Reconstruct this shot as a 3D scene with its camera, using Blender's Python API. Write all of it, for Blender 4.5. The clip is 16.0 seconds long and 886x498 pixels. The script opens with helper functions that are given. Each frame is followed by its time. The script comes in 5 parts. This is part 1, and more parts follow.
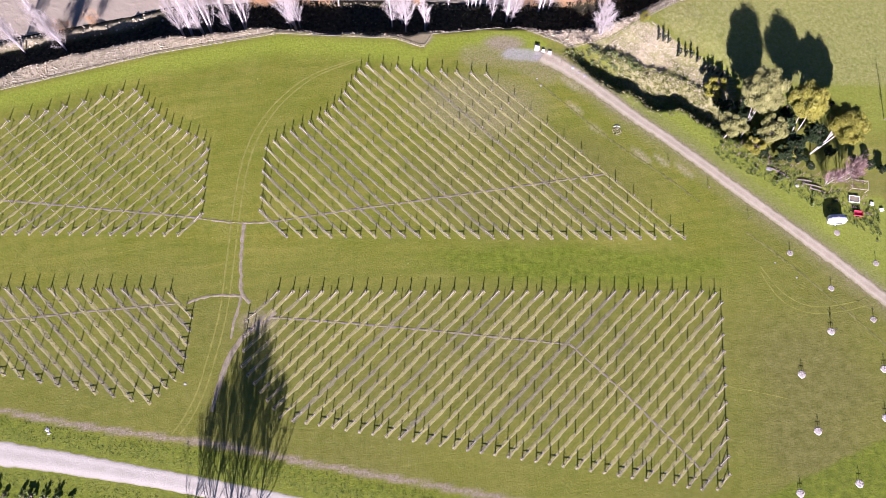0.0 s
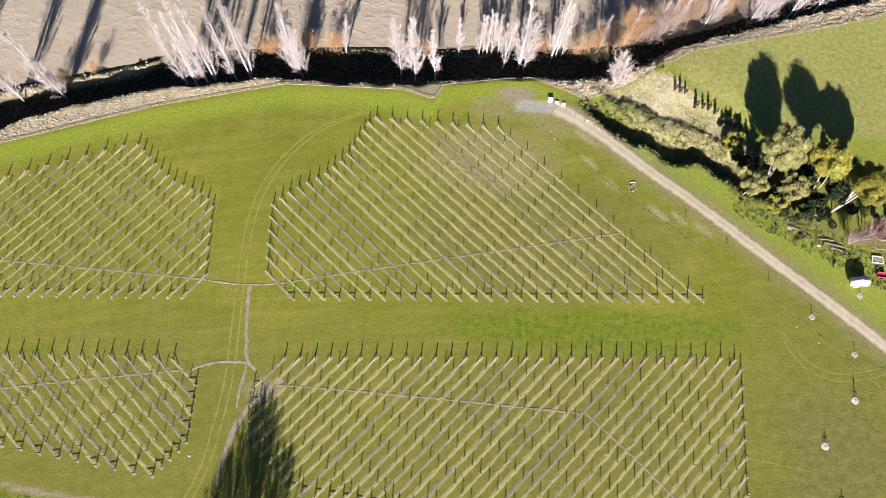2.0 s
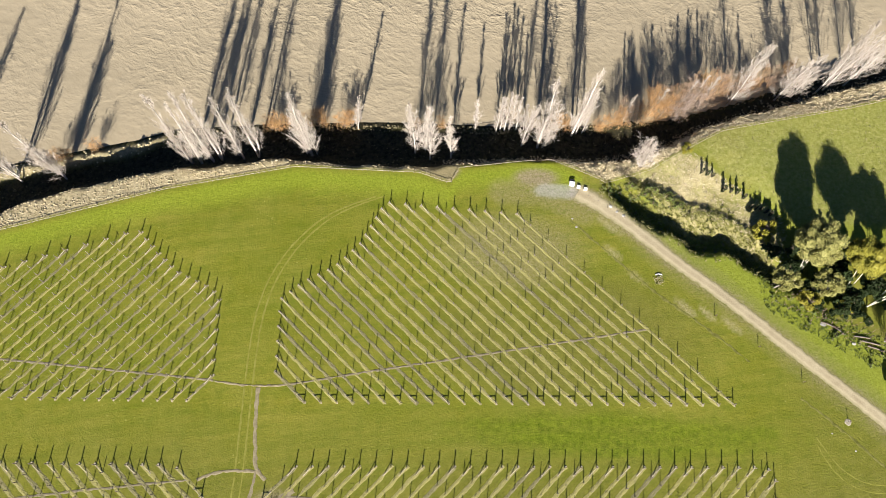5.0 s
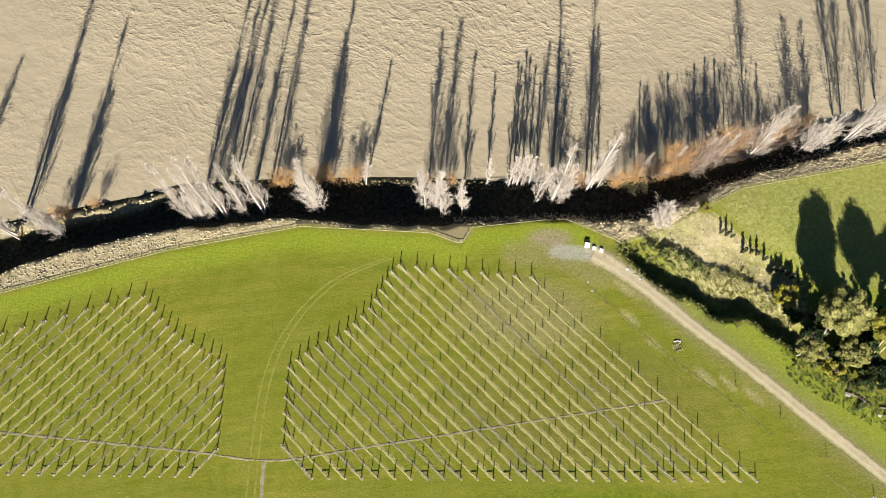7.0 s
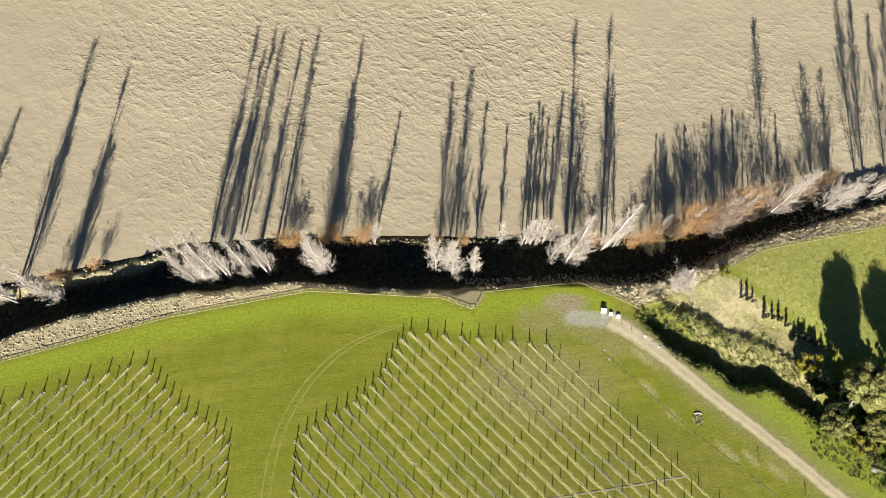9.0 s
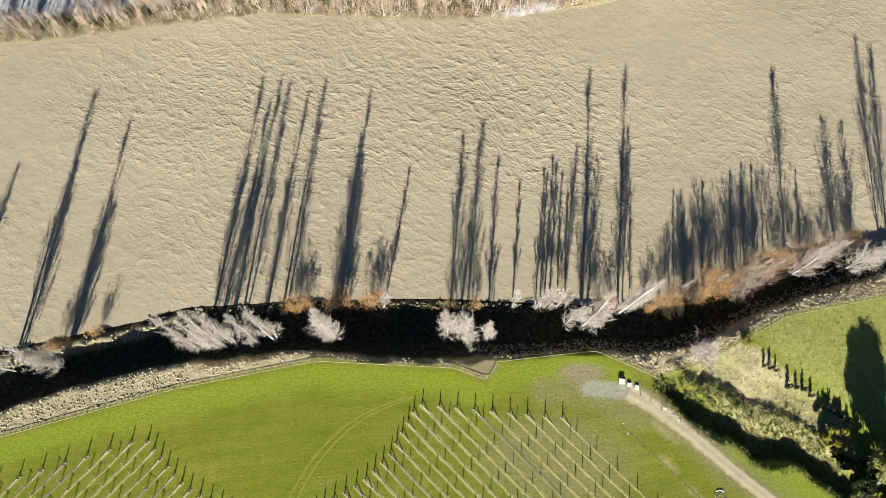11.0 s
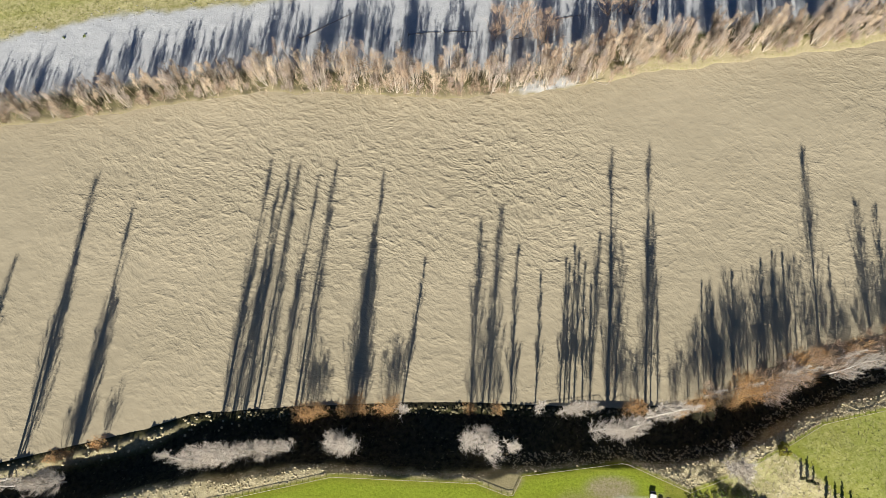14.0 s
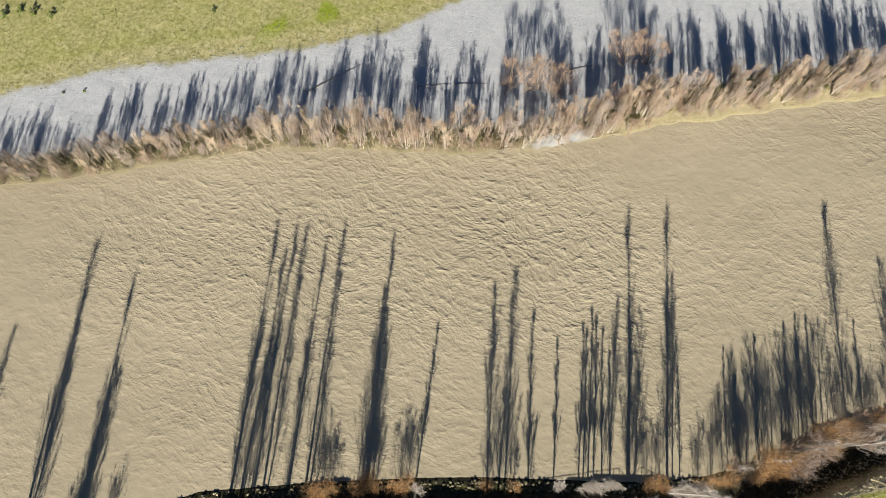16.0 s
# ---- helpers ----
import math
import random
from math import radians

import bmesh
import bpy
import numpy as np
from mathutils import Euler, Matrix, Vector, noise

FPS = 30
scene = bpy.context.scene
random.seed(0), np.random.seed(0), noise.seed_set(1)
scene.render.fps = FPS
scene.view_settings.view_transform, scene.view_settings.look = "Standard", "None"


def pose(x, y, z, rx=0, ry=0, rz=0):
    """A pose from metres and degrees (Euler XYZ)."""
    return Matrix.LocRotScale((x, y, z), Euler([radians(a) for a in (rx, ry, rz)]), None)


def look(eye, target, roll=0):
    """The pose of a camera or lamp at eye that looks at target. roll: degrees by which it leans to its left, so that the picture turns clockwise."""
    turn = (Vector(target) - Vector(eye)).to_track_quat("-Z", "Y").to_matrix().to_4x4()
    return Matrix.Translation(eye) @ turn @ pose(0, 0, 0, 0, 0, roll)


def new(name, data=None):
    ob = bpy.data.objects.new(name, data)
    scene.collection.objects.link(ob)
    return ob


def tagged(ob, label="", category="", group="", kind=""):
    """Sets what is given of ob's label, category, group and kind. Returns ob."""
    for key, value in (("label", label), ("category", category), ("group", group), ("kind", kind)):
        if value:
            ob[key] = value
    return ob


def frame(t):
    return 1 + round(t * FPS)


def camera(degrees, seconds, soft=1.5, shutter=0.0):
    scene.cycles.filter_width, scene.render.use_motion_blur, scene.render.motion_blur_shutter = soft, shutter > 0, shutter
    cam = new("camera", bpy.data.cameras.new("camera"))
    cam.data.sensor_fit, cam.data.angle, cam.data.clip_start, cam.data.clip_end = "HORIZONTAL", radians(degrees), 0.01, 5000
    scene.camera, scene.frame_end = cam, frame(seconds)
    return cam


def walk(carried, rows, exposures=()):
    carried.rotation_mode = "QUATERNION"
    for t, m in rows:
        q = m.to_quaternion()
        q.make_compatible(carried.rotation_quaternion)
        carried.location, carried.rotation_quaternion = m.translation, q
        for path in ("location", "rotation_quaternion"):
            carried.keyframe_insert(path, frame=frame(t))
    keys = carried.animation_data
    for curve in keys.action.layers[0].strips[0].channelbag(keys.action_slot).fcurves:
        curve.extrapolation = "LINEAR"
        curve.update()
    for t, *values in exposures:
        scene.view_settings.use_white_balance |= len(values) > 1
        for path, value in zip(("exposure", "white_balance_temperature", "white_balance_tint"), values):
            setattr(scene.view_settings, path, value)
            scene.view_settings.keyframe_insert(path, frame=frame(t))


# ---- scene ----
cam = camera(66.0, 16.0, soft=0.85)
# seconds, x, y, z, yaw, pitch, roll
ROWS = [
    (0.0, 0.000, 0.000, 142.163, -0.000, -71.151, 1.619),
    (1.0, -1.528, 7.070, 142.288, -0.082, -71.159, 1.745),
    (2.0, -3.037, 14.195, 142.381, -0.143, -71.167, 1.854),
    (3.0, -4.531, 21.372, 142.445, -0.186, -71.174, 1.947),
    (4.0, -6.017, 28.599, 142.485, -0.216, -71.182, 2.026),
    (5.0, -7.498, 35.873, 142.505, -0.237, -71.190, 2.091),
    (6.0, -8.981, 43.192, 142.509, -0.252, -71.198, 2.144),
    (7.0, -10.470, 50.553, 142.501, -0.266, -71.207, 2.184),
    (8.0, -11.970, 57.955, 142.486, -0.281, -71.215, 2.214),
    (9.0, -13.486, 65.394, 142.468, -0.303, -71.224, 2.233),
    (10.0, -15.024, 72.868, 142.452, -0.335, -71.234, 2.243),
    (11.0, -16.588, 80.375, 142.441, -0.380, -71.244, 2.246),
    (12.0, -18.184, 87.912, 142.440, -0.443, -71.255, 2.241),
    (13.0, -19.817, 95.477, 142.453, -0.528, -71.266, 2.229),
    (14.0, -21.492, 103.068, 142.485, -0.639, -71.278, 2.213),
    (15.0, -23.213, 110.682, 142.539, -0.779, -71.290, 2.192),
    (16.0, -24.987, 118.316, 142.621, -0.952, -71.304, 2.168),
]
walk(cam, [(t, pose(x, y, z, 90 + pitch, 0, yaw) @ pose(0, 0, 0, 0, 0, roll)) for t, x, y, z, yaw, pitch, roll in ROWS],
     exposures=[(0.0, 1.51, 5430, 43), (2.0, 1.49, 5850, 25), (4.0, 1.45, 6350, 15), (8.0, 1.40, 6450, 10), (12.0, 1.27, 6100, 8), (16.0, 1.12, 6300, 9)])

# ---- light ----
SUN_UP, SUN_DRIFT = 24.0, 0.067          # height of the sun in degrees; sideways drift of the shadows per metre
world = bpy.data.worlds.new("sky")
scene.world = world
world.use_nodes = True
wn = world.node_tree.nodes
sky = wn.new("ShaderNodeTexSky")
sky.sky_type, sky.sun_disc = "NISHITA", False
sky.ozone_density = 8.0
sky.sun_elevation = radians(SUN_UP)
sky.sun_rotation = math.pi + math.atan(SUN_DRIFT)
world.node_tree.links.new(sky.outputs[0], wn["Background"].inputs[0])
wn["Background"].inputs[1].default_value = 0.025
sun = new("sun", bpy.data.lights.new("sun", "SUN"))
sun.data.energy, sun.data.angle, sun.data.color = 5.0, radians(0.53), (1.0, 0.93, 0.82)
sun.matrix_world = look((0, 0, 0), (SUN_DRIFT, 1.0, -math.tan(radians(SUN_UP)) * math.hypot(1, SUN_DRIFT)))


# ---- materials ----
def nodes_of(name, roughness=0.9, specular=0.2):
    m = bpy.data.materials.new(name)
    m.use_nodes = True
    nt = m.node_tree
    b = nt.nodes["Principled BSDF"]
    b.inputs["Roughness"].default_value = roughness
    b.inputs["Specular IOR Level"].default_value = specular
    return m, nt, b


def place(nt, scale=(1, 1, 1), turn=0.0):
    """World position, scaled along the axes."""
    g = nt.nodes.new("ShaderNodeNewGeometry")
    mp = nt.nodes.new("ShaderNodeMapping")
    mp.inputs["Scale"].default_value = scale
    mp.inputs["Rotation"].default_value = (0, 0, radians(turn))
    nt.links.new(g.outputs["Position"], mp.inputs["Vector"])
    return mp.outputs[0]


def turned(nt, turn, scale):
    """World position turned about the upright, then scaled along the axes."""
    mp = nt.nodes.new("ShaderNodeMapping")
    mp.inputs["Scale"].default_value = scale
    nt.links.new(place(nt, (1, 1, 1), turn), mp.inputs["Vector"])
    return mp.outputs[0]


def noise_at(nt, vec, scale, detail=4.0, rough=0.6, lo=0.3, hi=0.7):
    n = nt.nodes.new("ShaderNodeTexNoise")
    n.inputs["Scale"].default_value, n.inputs["Detail"].default_value, n.inputs["Roughness"].default_value = scale, detail, rough
    nt.links.new(vec, n.inputs["Vector"])
    r = nt.nodes.new("ShaderNodeMapRange")
    r.inputs[1].default_value, r.inputs[2].default_value = lo, hi
    nt.links.new(n.outputs[0], r.inputs[0])
    return r.outputs[0]


def blend(nt, fac, a, b):
    m = nt.nodes.new("ShaderNodeMix")
    m.data_type = "RGBA"
    for sock, v in ((m.inputs[0], fac), (m.inputs[6], a), (m.inputs[7], b)):
        if isinstance(v, (int, float)):
            sock.default_value = v
        elif isinstance(v, tuple):
            sock.default_value = (*v, 1)
        else:
            nt.links.new(v, sock)
    return m.outputs[2]


def calc(nt, op, a, b=0.0, clamp=False):
    m = nt.nodes.new("ShaderNodeMath")
    m.operation, m.use_clamp = op, clamp
    for sock, v in ((m.inputs[0], a), (m.inputs[1], b)):
        if isinstance(v, (int, float)):
            sock.default_value = v
        else:
            nt.links.new(v, sock)
    return m.outputs[0]


def attr(nt, name):
    a = nt.nodes.new("ShaderNodeAttribute")
    a.attribute_name = name
    return a.outputs["Fac"]


def bump(nt, b, height, strength, distance):
    n = nt.nodes.new("ShaderNodeBump")
    n.inputs["Strength"].default_value, n.inputs["Distance"].default_value = strength, distance
    nt.links.new(height, n.inputs["Height"])
    nt.links.new(n.outputs[0], b.inputs["Normal"])


def simple(name, dark, light, scale=3.0, roughness=0.85, specular=0.2, per_object=0.0, metallic=0.0, relief=0.0):
    """A surface of two colours mixed by a noise, and shifted a little from object to object."""
    m, nt, b = nodes_of(name, roughness, specular)
    b.inputs["Metallic"].default_value = metallic
    v = place(nt)
    f = noise_at(nt, v, scale)
    if per_object:
        o = nt.nodes.new("ShaderNodeObjectInfo")
        f = calc(nt, "ADD", calc(nt, "MULTIPLY", f, 1 - per_object), calc(nt, "MULTIPLY", o.outputs["Random"], per_object))
    nt.links.new(blend(nt, f, dark, light), b.inputs["Base Color"])
    if relief:
        bump(nt, b, noise_at(nt, v, scale * 4), 0.6, relief)
    return m


def ground_material():
    m, nt, b = nodes_of("valley_ground", 0.95, 0.1)
    v = place(nt)
    fine, mid, wide = noise_at(nt, v, 1.6, 6, 0.75), noise_at(nt, v, 0.11, 6, 0.65), noise_at(nt, v, 0.028, 4)
    mown = noise_at(nt, turned(nt, -9, (0.07, 0.7, 1)), 0.8, 5, 0.65, 0.36, 0.66)
    col = blend(nt, fine, (0.114, 0.121, 0.007), (0.212, 0.211, 0.023))
    col = blend(nt, calc(nt, "MULTIPLY", mid, 0.7), col, (0.262, 0.240, 0.050))
    col = blend(nt, calc(nt, "MULTIPLY", wide, 0.55), col, (0.116, 0.138, 0.012))
    col = blend(nt, calc(nt, "MULTIPLY", noise_at(nt, v, 0.45, 4, 0.6, 0.5, 0.75), 0.5), col, (0.085, 0.120, 0.010))
    col = blend(nt, calc(nt, "MULTIPLY", mown, 0.52), col, (0.096, 0.132, 0.008))
    speck = calc(nt, "MULTIPLY", noise_at(nt, v, 1.5, 2, 0.5, 0.66, 0.74), noise_at(nt, v, 0.09, 3, 0.6, 0.45, 0.60))
    col = blend(nt, calc(nt, "MULTIPLY", speck, 0.6), col, (0.330, 0.325, 0.085))
    clod = calc(nt, "MULTIPLY", noise_at(nt, place(nt, (1, 1, 1), 40), 1.1, 3, 0.5, 0.63, 0.72), noise_at(nt, v, 0.05, 3, 0.6, 0.40, 0.62))
    col = blend(nt, calc(nt, "MULTIPLY", clod, 0.55), col, (0.070, 0.088, 0.010))
    edge = calc(nt, "SUBTRACT", fine, 0.5)

    def layer(name, col, dark, light, grain, ragged=0.5):
        amount = calc(nt, "ADD", attr(nt, name), calc(nt, "MULTIPLY", calc(nt, "MULTIPLY", edge, ragged), calc(nt, "MULTIPLY", attr(nt, name), 2.0, True)), True)
        return blend(nt, amount, col, blend(nt, grain, dark, light))

    tuft = noise_at(nt, v, 0.9, 5, 0.7, 0.35, 0.65)
    col = layer("dull", col, (0.092, 0.096, 0.016), (0.178, 0.170, 0.044), noise_at(nt, v, 0.5, 6, 0.7), 0.7)
    col = layer("lush", col, (0.140, 0.200, 0.012), (0.262, 0.318, 0.030), fine, 0.4)
    col = layer("rank", col, (0.054, 0.086, 0.004), (0.165, 0.205, 0.014), noise_at(nt, v, 0.7, 5, 0.7), 0.8)
    col = layer("rough", col, (0.160, 0.175, 0.040), (0.360, 0.345, 0.130), tuft, 0.6)
    col = layer("straw", col, (0.285, 0.240, 0.135), (0.500, 0.430, 0.270), tuft, 0.7)
    col = layer("worn", col, (0.175, 0.158, 0.066), (0.270, 0.238, 0.118), fine, 0.8)
    col = layer("dirt", col, (0.170, 0.136, 0.082), (0.310, 0.258, 0.172), fine, 0.6)
    # near-black: shade of the near bank is put into this soil colour
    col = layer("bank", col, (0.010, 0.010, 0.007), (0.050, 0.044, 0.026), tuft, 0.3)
    col = layer("gravel", col, (0.345, 0.350, 0.356), (0.450, 0.452, 0.452), noise_at(nt, v, 0.6, 6, 0.7), 0.25)
    nt.links.new(col, b.inputs["Base Color"])
    bump(nt, b, calc(nt, "ADD", noise_at(nt, v, 2.2, 6, 0.7), calc(nt, "MULTIPLY", mid, 1.5)), 0.6, 0.08)
    return m


def water_material():
    m, nt, b = nodes_of("muddy_water", 0.3, 0.2)
    v = place(nt)
    silt = noise_at(nt, place(nt, (0.5, 1, 1), 15), 0.05, 4)
    col = blend(nt, silt, (0.300, 0.256, 0.172), (0.360, 0.306, 0.208))
    col = blend(nt, calc(nt, "MULTIPLY", noise_at(nt, v, 0.9, 5), 0.25), col, (0.410, 0.356, 0.252))
    nt.links.new(col, b.inputs["Base Color"])
    warp = nt.nodes.new("ShaderNodeTexNoise")
    warp.inputs["Scale"].default_value = 0.06
    nt.links.new(v, warp.inputs["Vector"])
    add = nt.nodes.new("ShaderNodeVectorMath")
    add.operation = "MULTIPLY_ADD"
    add.inputs[1].default_value = (6, 6, 0)
    nt.links.new(warp.outputs["Color"], add.inputs[0])
    nt.links.new(v, add.inputs[2])
    squeeze = nt.nodes.new("ShaderNodeMapping")
    squeeze.inputs["Scale"].default_value = (0.85, 1.2, 1.0)
    swing = nt.nodes.new("ShaderNodeMapping")
    swing.inputs["Rotation"].default_value = (0, 0, radians(20))
    nt.links.new(add.outputs[0], swing.inputs["Vector"])
    nt.links.new(swing.outputs[0], squeeze.inputs["Vector"])
    crests = noise_at(nt, squeeze.outputs[0], 0.47, 2.0, 0.5, 0.38, 0.80)
    crests = calc(nt, "POWER", crests, 1.8)
    chop = noise_at(nt, squeeze.outputs[0], 1.25, 2.5, 0.55, 0.38, 0.80)
    swell = noise_at(nt, v, 0.14, 2)
    calm = noise_at(nt, v, 0.020, 2, 0.5, 0.40, 0.60)
    off = nt.nodes.new("ShaderNodeVectorMath")            # the river runs rougher over a shoal in its middle
    off.operation = "MULTIPLY_ADD"
    off.inputs[1].default_value, off.inputs[2].default_value = (1 / 75, 1 / 26, 0), (25 / 75, -165 / 26, 0)
    nt.links.new(v, off.inputs[0])
    far_off = nt.nodes.new("ShaderNodeVectorMath")
    far_off.operation = "LENGTH"
    nt.links.new(off.outputs[0], far_off.inputs[0])
    shoal = nt.nodes.new("ShaderNodeMapRange")
    shoal.interpolation_type = "SMOOTHSTEP"
    for k, value in ((1, 1.25), (2, 0.35), (3, 0.0), (4, 1.0)):
        shoal.inputs[k].default_value = value
    nt.links.new(far_off.outputs["Value"], shoal.inputs[0])
    rough = calc(nt, "ADD", calc(nt, "MULTIPLY", calm, 0.38), calc(nt, "ADD", calc(nt, "MULTIPLY", shoal.outputs[0], 0.66), 0.20))
    h = calc(nt, "ADD", calc(nt, "MULTIPLY", calc(nt, "ADD", crests, calc(nt, "MULTIPLY", chop, 0.40)), rough), calc(nt, "MULTIPLY", swell, 0.4))
    bump(nt, b, h, 0.8, 0.32)
    return m


def strip_material():
    m, nt, b = nodes_of("undervine_strip", 0.95, 0.1)
    v = place(nt)
    o = nt.nodes.new("ShaderNodeObjectInfo")
    kind = nt.nodes.new("ShaderNodeValToRGB")
    kind.color_ramp.interpolation = "EASE"
    stops = kind.color_ramp.elements
    stops[0].position, stops[0].color = 0.0, (0.160, 0.142, 0.086, 1)
    stops[1].position, stops[1].color = 1.0, (0.345, 0.315, 0.105, 1)
    s = stops.new(0.28)
    s.color = (0.180, 0.160, 0.092, 1)
    s = stops.new(0.42)
    s.color = (0.300, 0.274, 0.098, 1)
    along = noise_at(nt, v, 0.07, 3)
    nt.links.new(calc(nt, "ADD", calc(nt, "MULTIPLY", o.outputs["Random"], 0.65), calc(nt, "MULTIPLY", along, 0.35)), kind.inputs[0])
    fine = noise_at(nt, v, 2.6, 5, 0.75)
    col = blend(nt, calc(nt, "MULTIPLY", fine, 0.62), kind.outputs[0], (0.125, 0.140, 0.036))
    col = blend(nt, calc(nt, "MULTIPLY", noise_at(nt, v, 5.0, 3), 0.3), col, (0.390, 0.352, 0.165))
    nt.links.new(col, b.inputs["Base Color"])
    bump(nt, b, fine, 0.8, 0.08)
    return m


def road_material(name, dark, light):
    m, nt, b = nodes_of(name, 0.95, 0.1)
    v = place(nt)
    col = blend(nt, noise_at(nt, v, 0.35, 6, 0.7), dark, light)
    col = blend(nt, calc(nt, "MULTIPLY", noise_at(nt, v, 0.06, 3), 0.4), col, tuple(0.8 * c for c in dark))
    rut = attr(nt, "rut")
    col = blend(nt, calc(nt, "MULTIPLY", rut, 0.55), col, tuple(min(0.75, 1.15 * c) for c in light))
    edge = calc(nt, "ADD", attr(nt, "edge"), calc(nt, "MULTIPLY", calc(nt, "SUBTRACT", noise_at(nt, v, 0.9, 5, 0.7), 0.5), calc(nt, "MULTIPLY", attr(nt, "edge"), 1.2)), True)
    col = blend(nt, edge, col, (0.215, 0.200, 0.095))
    nt.links.new(col, b.inputs["Base Color"])
    bump(nt, b, noise_at(nt, v, 3.0, 5, 0.7), 0.5, 0.05)
    return m


M_GROUND, M_WATER, M_STRIP = ground_material(), water_material(), strip_material()
M_ROAD = road_material("white_gravel_road", (0.375, 0.348, 0.258), (0.478, 0.446, 0.340))
M_TRACK = road_material("dusty_farm_track", (0.315, 0.264, 0.165), (0.465, 0.408, 0.272))
M_TRENCH = simple("trench_soil", (0.170, 0.146, 0.085), (0.30, 0.258, 0.165), 0.8, 0.95, 0.1, relief=0.05)
M_FILL = simple("grey_filled_soil", (0.135, 0.118, 0.072), (0.25, 0.218, 0.145), 0.8, 0.95, 0.1, relief=0.04)
M_PRESSED = simple("pressed_grass", (0.150, 0.156, 0.022), (0.238, 0.232, 0.052), 0.8, 0.95, 0.1)
# grass darkened to paint the shade of a shallow dip
M_FURROW = simple("furrow_shade_grass", (0.085, 0.090, 0.016), (0.195, 0.188, 0.056), 0.9, 0.95, 0.1)
M_POST = simple("weathered_post", (0.115, 0.095, 0.075), (0.235, 0.205, 0.165), 4.0, 0.9, 0.15, 0.5)
M_BRACE = simple("pale_timber", (0.28, 0.245, 0.17), (0.47, 0.42, 0.31), 4.0, 0.85, 0.2, 0.4)
M_WIRE = simple("weathered_wire", (0.14, 0.14, 0.13), (0.24, 0.23, 0.22), 2.0, 0.8, 0.2, metallic=0.3)
M_VINE = simple("dormant_vine", (0.10, 0.075, 0.055), (0.24, 0.19, 0.14), 5.0, 0.9, 0.1)
M_BARK = simple("pale_poplar_bark", (0.36, 0.33, 0.29), (0.60, 0.565, 0.515), 1.5, 0.85, 0.2, 0.3)
M_TWIG = simple("bare_pale_twigs", (0.36, 0.315, 0.265), (0.62, 0.56, 0.49), 0.6, 0.85, 0.2, 0.4)
M_RUSTBARK = simple("willow_bark", (0.13, 0.10, 0.075), (0.24, 0.19, 0.14), 1.5, 0.9, 0.1, 0.3)
M_RUST = simple("rust_willow_twigs", (0.30, 0.172, 0.074), (0.58, 0.365, 0.165), 0.25, 0.85, 0.2, 0.6)
M_BROWN = simple("grey_brown_willow_twigs", (0.215, 0.145, 0.095), (0.46, 0.34, 0.24), 0.4, 0.85, 0.2, 0.5)
M_GREYTWIG = simple("pinkish_grey_willow_twigs", (0.26, 0.20, 0.165), (0.48, 0.40, 0.335), 0.4, 0.85, 0.2, 0.5)
M_FARBARK = simple("sapling_bark", (0.25, 0.21, 0.16), (0.54, 0.475, 0.385), 1.0, 0.85, 0.2, 0.4)
M_FARTWIG = simple("tan_sapling_twigs", (0.260, 0.190, 0.132), (0.72, 0.575, 0.405), 0.35, 0.85, 0.2, 0.6)
M_PINK = simple("pink_twigs", (0.24, 0.15, 0.12), (0.40, 0.29, 0.24), 0.5, 0.85, 0.2, 0.3)
M_GUMBARK = simple("smooth_gum_bark", (0.42, 0.37, 0.30), (0.62, 0.57, 0.49), 1.2, 0.7, 0.3)
M_OLIVE = simple("olive_gum_leaves", (0.172, 0.174, 0.042), (0.370, 0.350, 0.122), 0.9, 0.6, 0.3, 0.3)
M_WATTLE = simple("yellow_wattle_leaves", (0.140, 0.136, 0.014), (0.345, 0.318, 0.036), 0.9, 0.6, 0.3, 0.3)
M_LEAF = simple("dark_scrub_leaves", (0.072, 0.104, 0.018), (0.250, 0.305, 0.074), 0.8, 0.6, 0.3, 0.5)
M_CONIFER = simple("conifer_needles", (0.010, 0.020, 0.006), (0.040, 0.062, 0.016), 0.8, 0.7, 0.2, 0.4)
M_TUSSOCK = simple("dry_tussock", (0.36, 0.31, 0.20), (0.62, 0.545, 0.39), 0.7, 0.9, 0.1, 0.3)
# brown deepened to carry the shade between the far saplings' stems
M_UNDER = simple("shade_brown_undergrowth", (0.070, 0.052, 0.038), (0.21, 0.158, 0.110), 0.5, 0.9, 0.1)
M_HUMMOCK = simple("straw_cushion", (0.26, 0.222, 0.128), (0.52, 0.450, 0.295), 0.9, 0.95, 0.05)
M_GULLYTUFT = simple("olive_gully_grass", (0.075, 0.088, 0.016), (0.28, 0.275, 0.085), 0.35, 0.9, 0.1)
M_FARTUFT = simple("olive_far_grass", (0.15, 0.145, 0.05), (0.33, 0.31, 0.14), 0.5, 0.9, 0.1)
# darkened grass tone for the near bank, with its shade in the colour
M_WEED = simple("shaded_bank_weeds", (0.05, 0.045, 0.025), (0.22, 0.19, 0.11), 0.5, 0.9, 0.1)
M_GREENTUFT = simple("green_tuft", (0.05, 0.075, 0.015), (0.16, 0.185, 0.05), 0.7, 0.9, 0.1, 0.3)
M_WHITE = simple("white_painted_metal", (0.72, 0.72, 0.71), (0.82, 0.82, 0.81), 1.5, 0.35, 0.5)
M_DARK = simple("dark_rubber", (0.015, 0.015, 0.015), (0.04, 0.04, 0.04), 3.0, 0.7, 0.3)
M_RED = simple("faded_red_paint", (0.42, 0.03, 0.05), (0.56, 0.06, 0.08), 2.0, 0.5, 0.4)
M_GREYMULCH = simple("grey_mulch", (0.23, 0.205, 0.15), (0.42, 0.385, 0.31), 2.5, 0.95, 0.1)
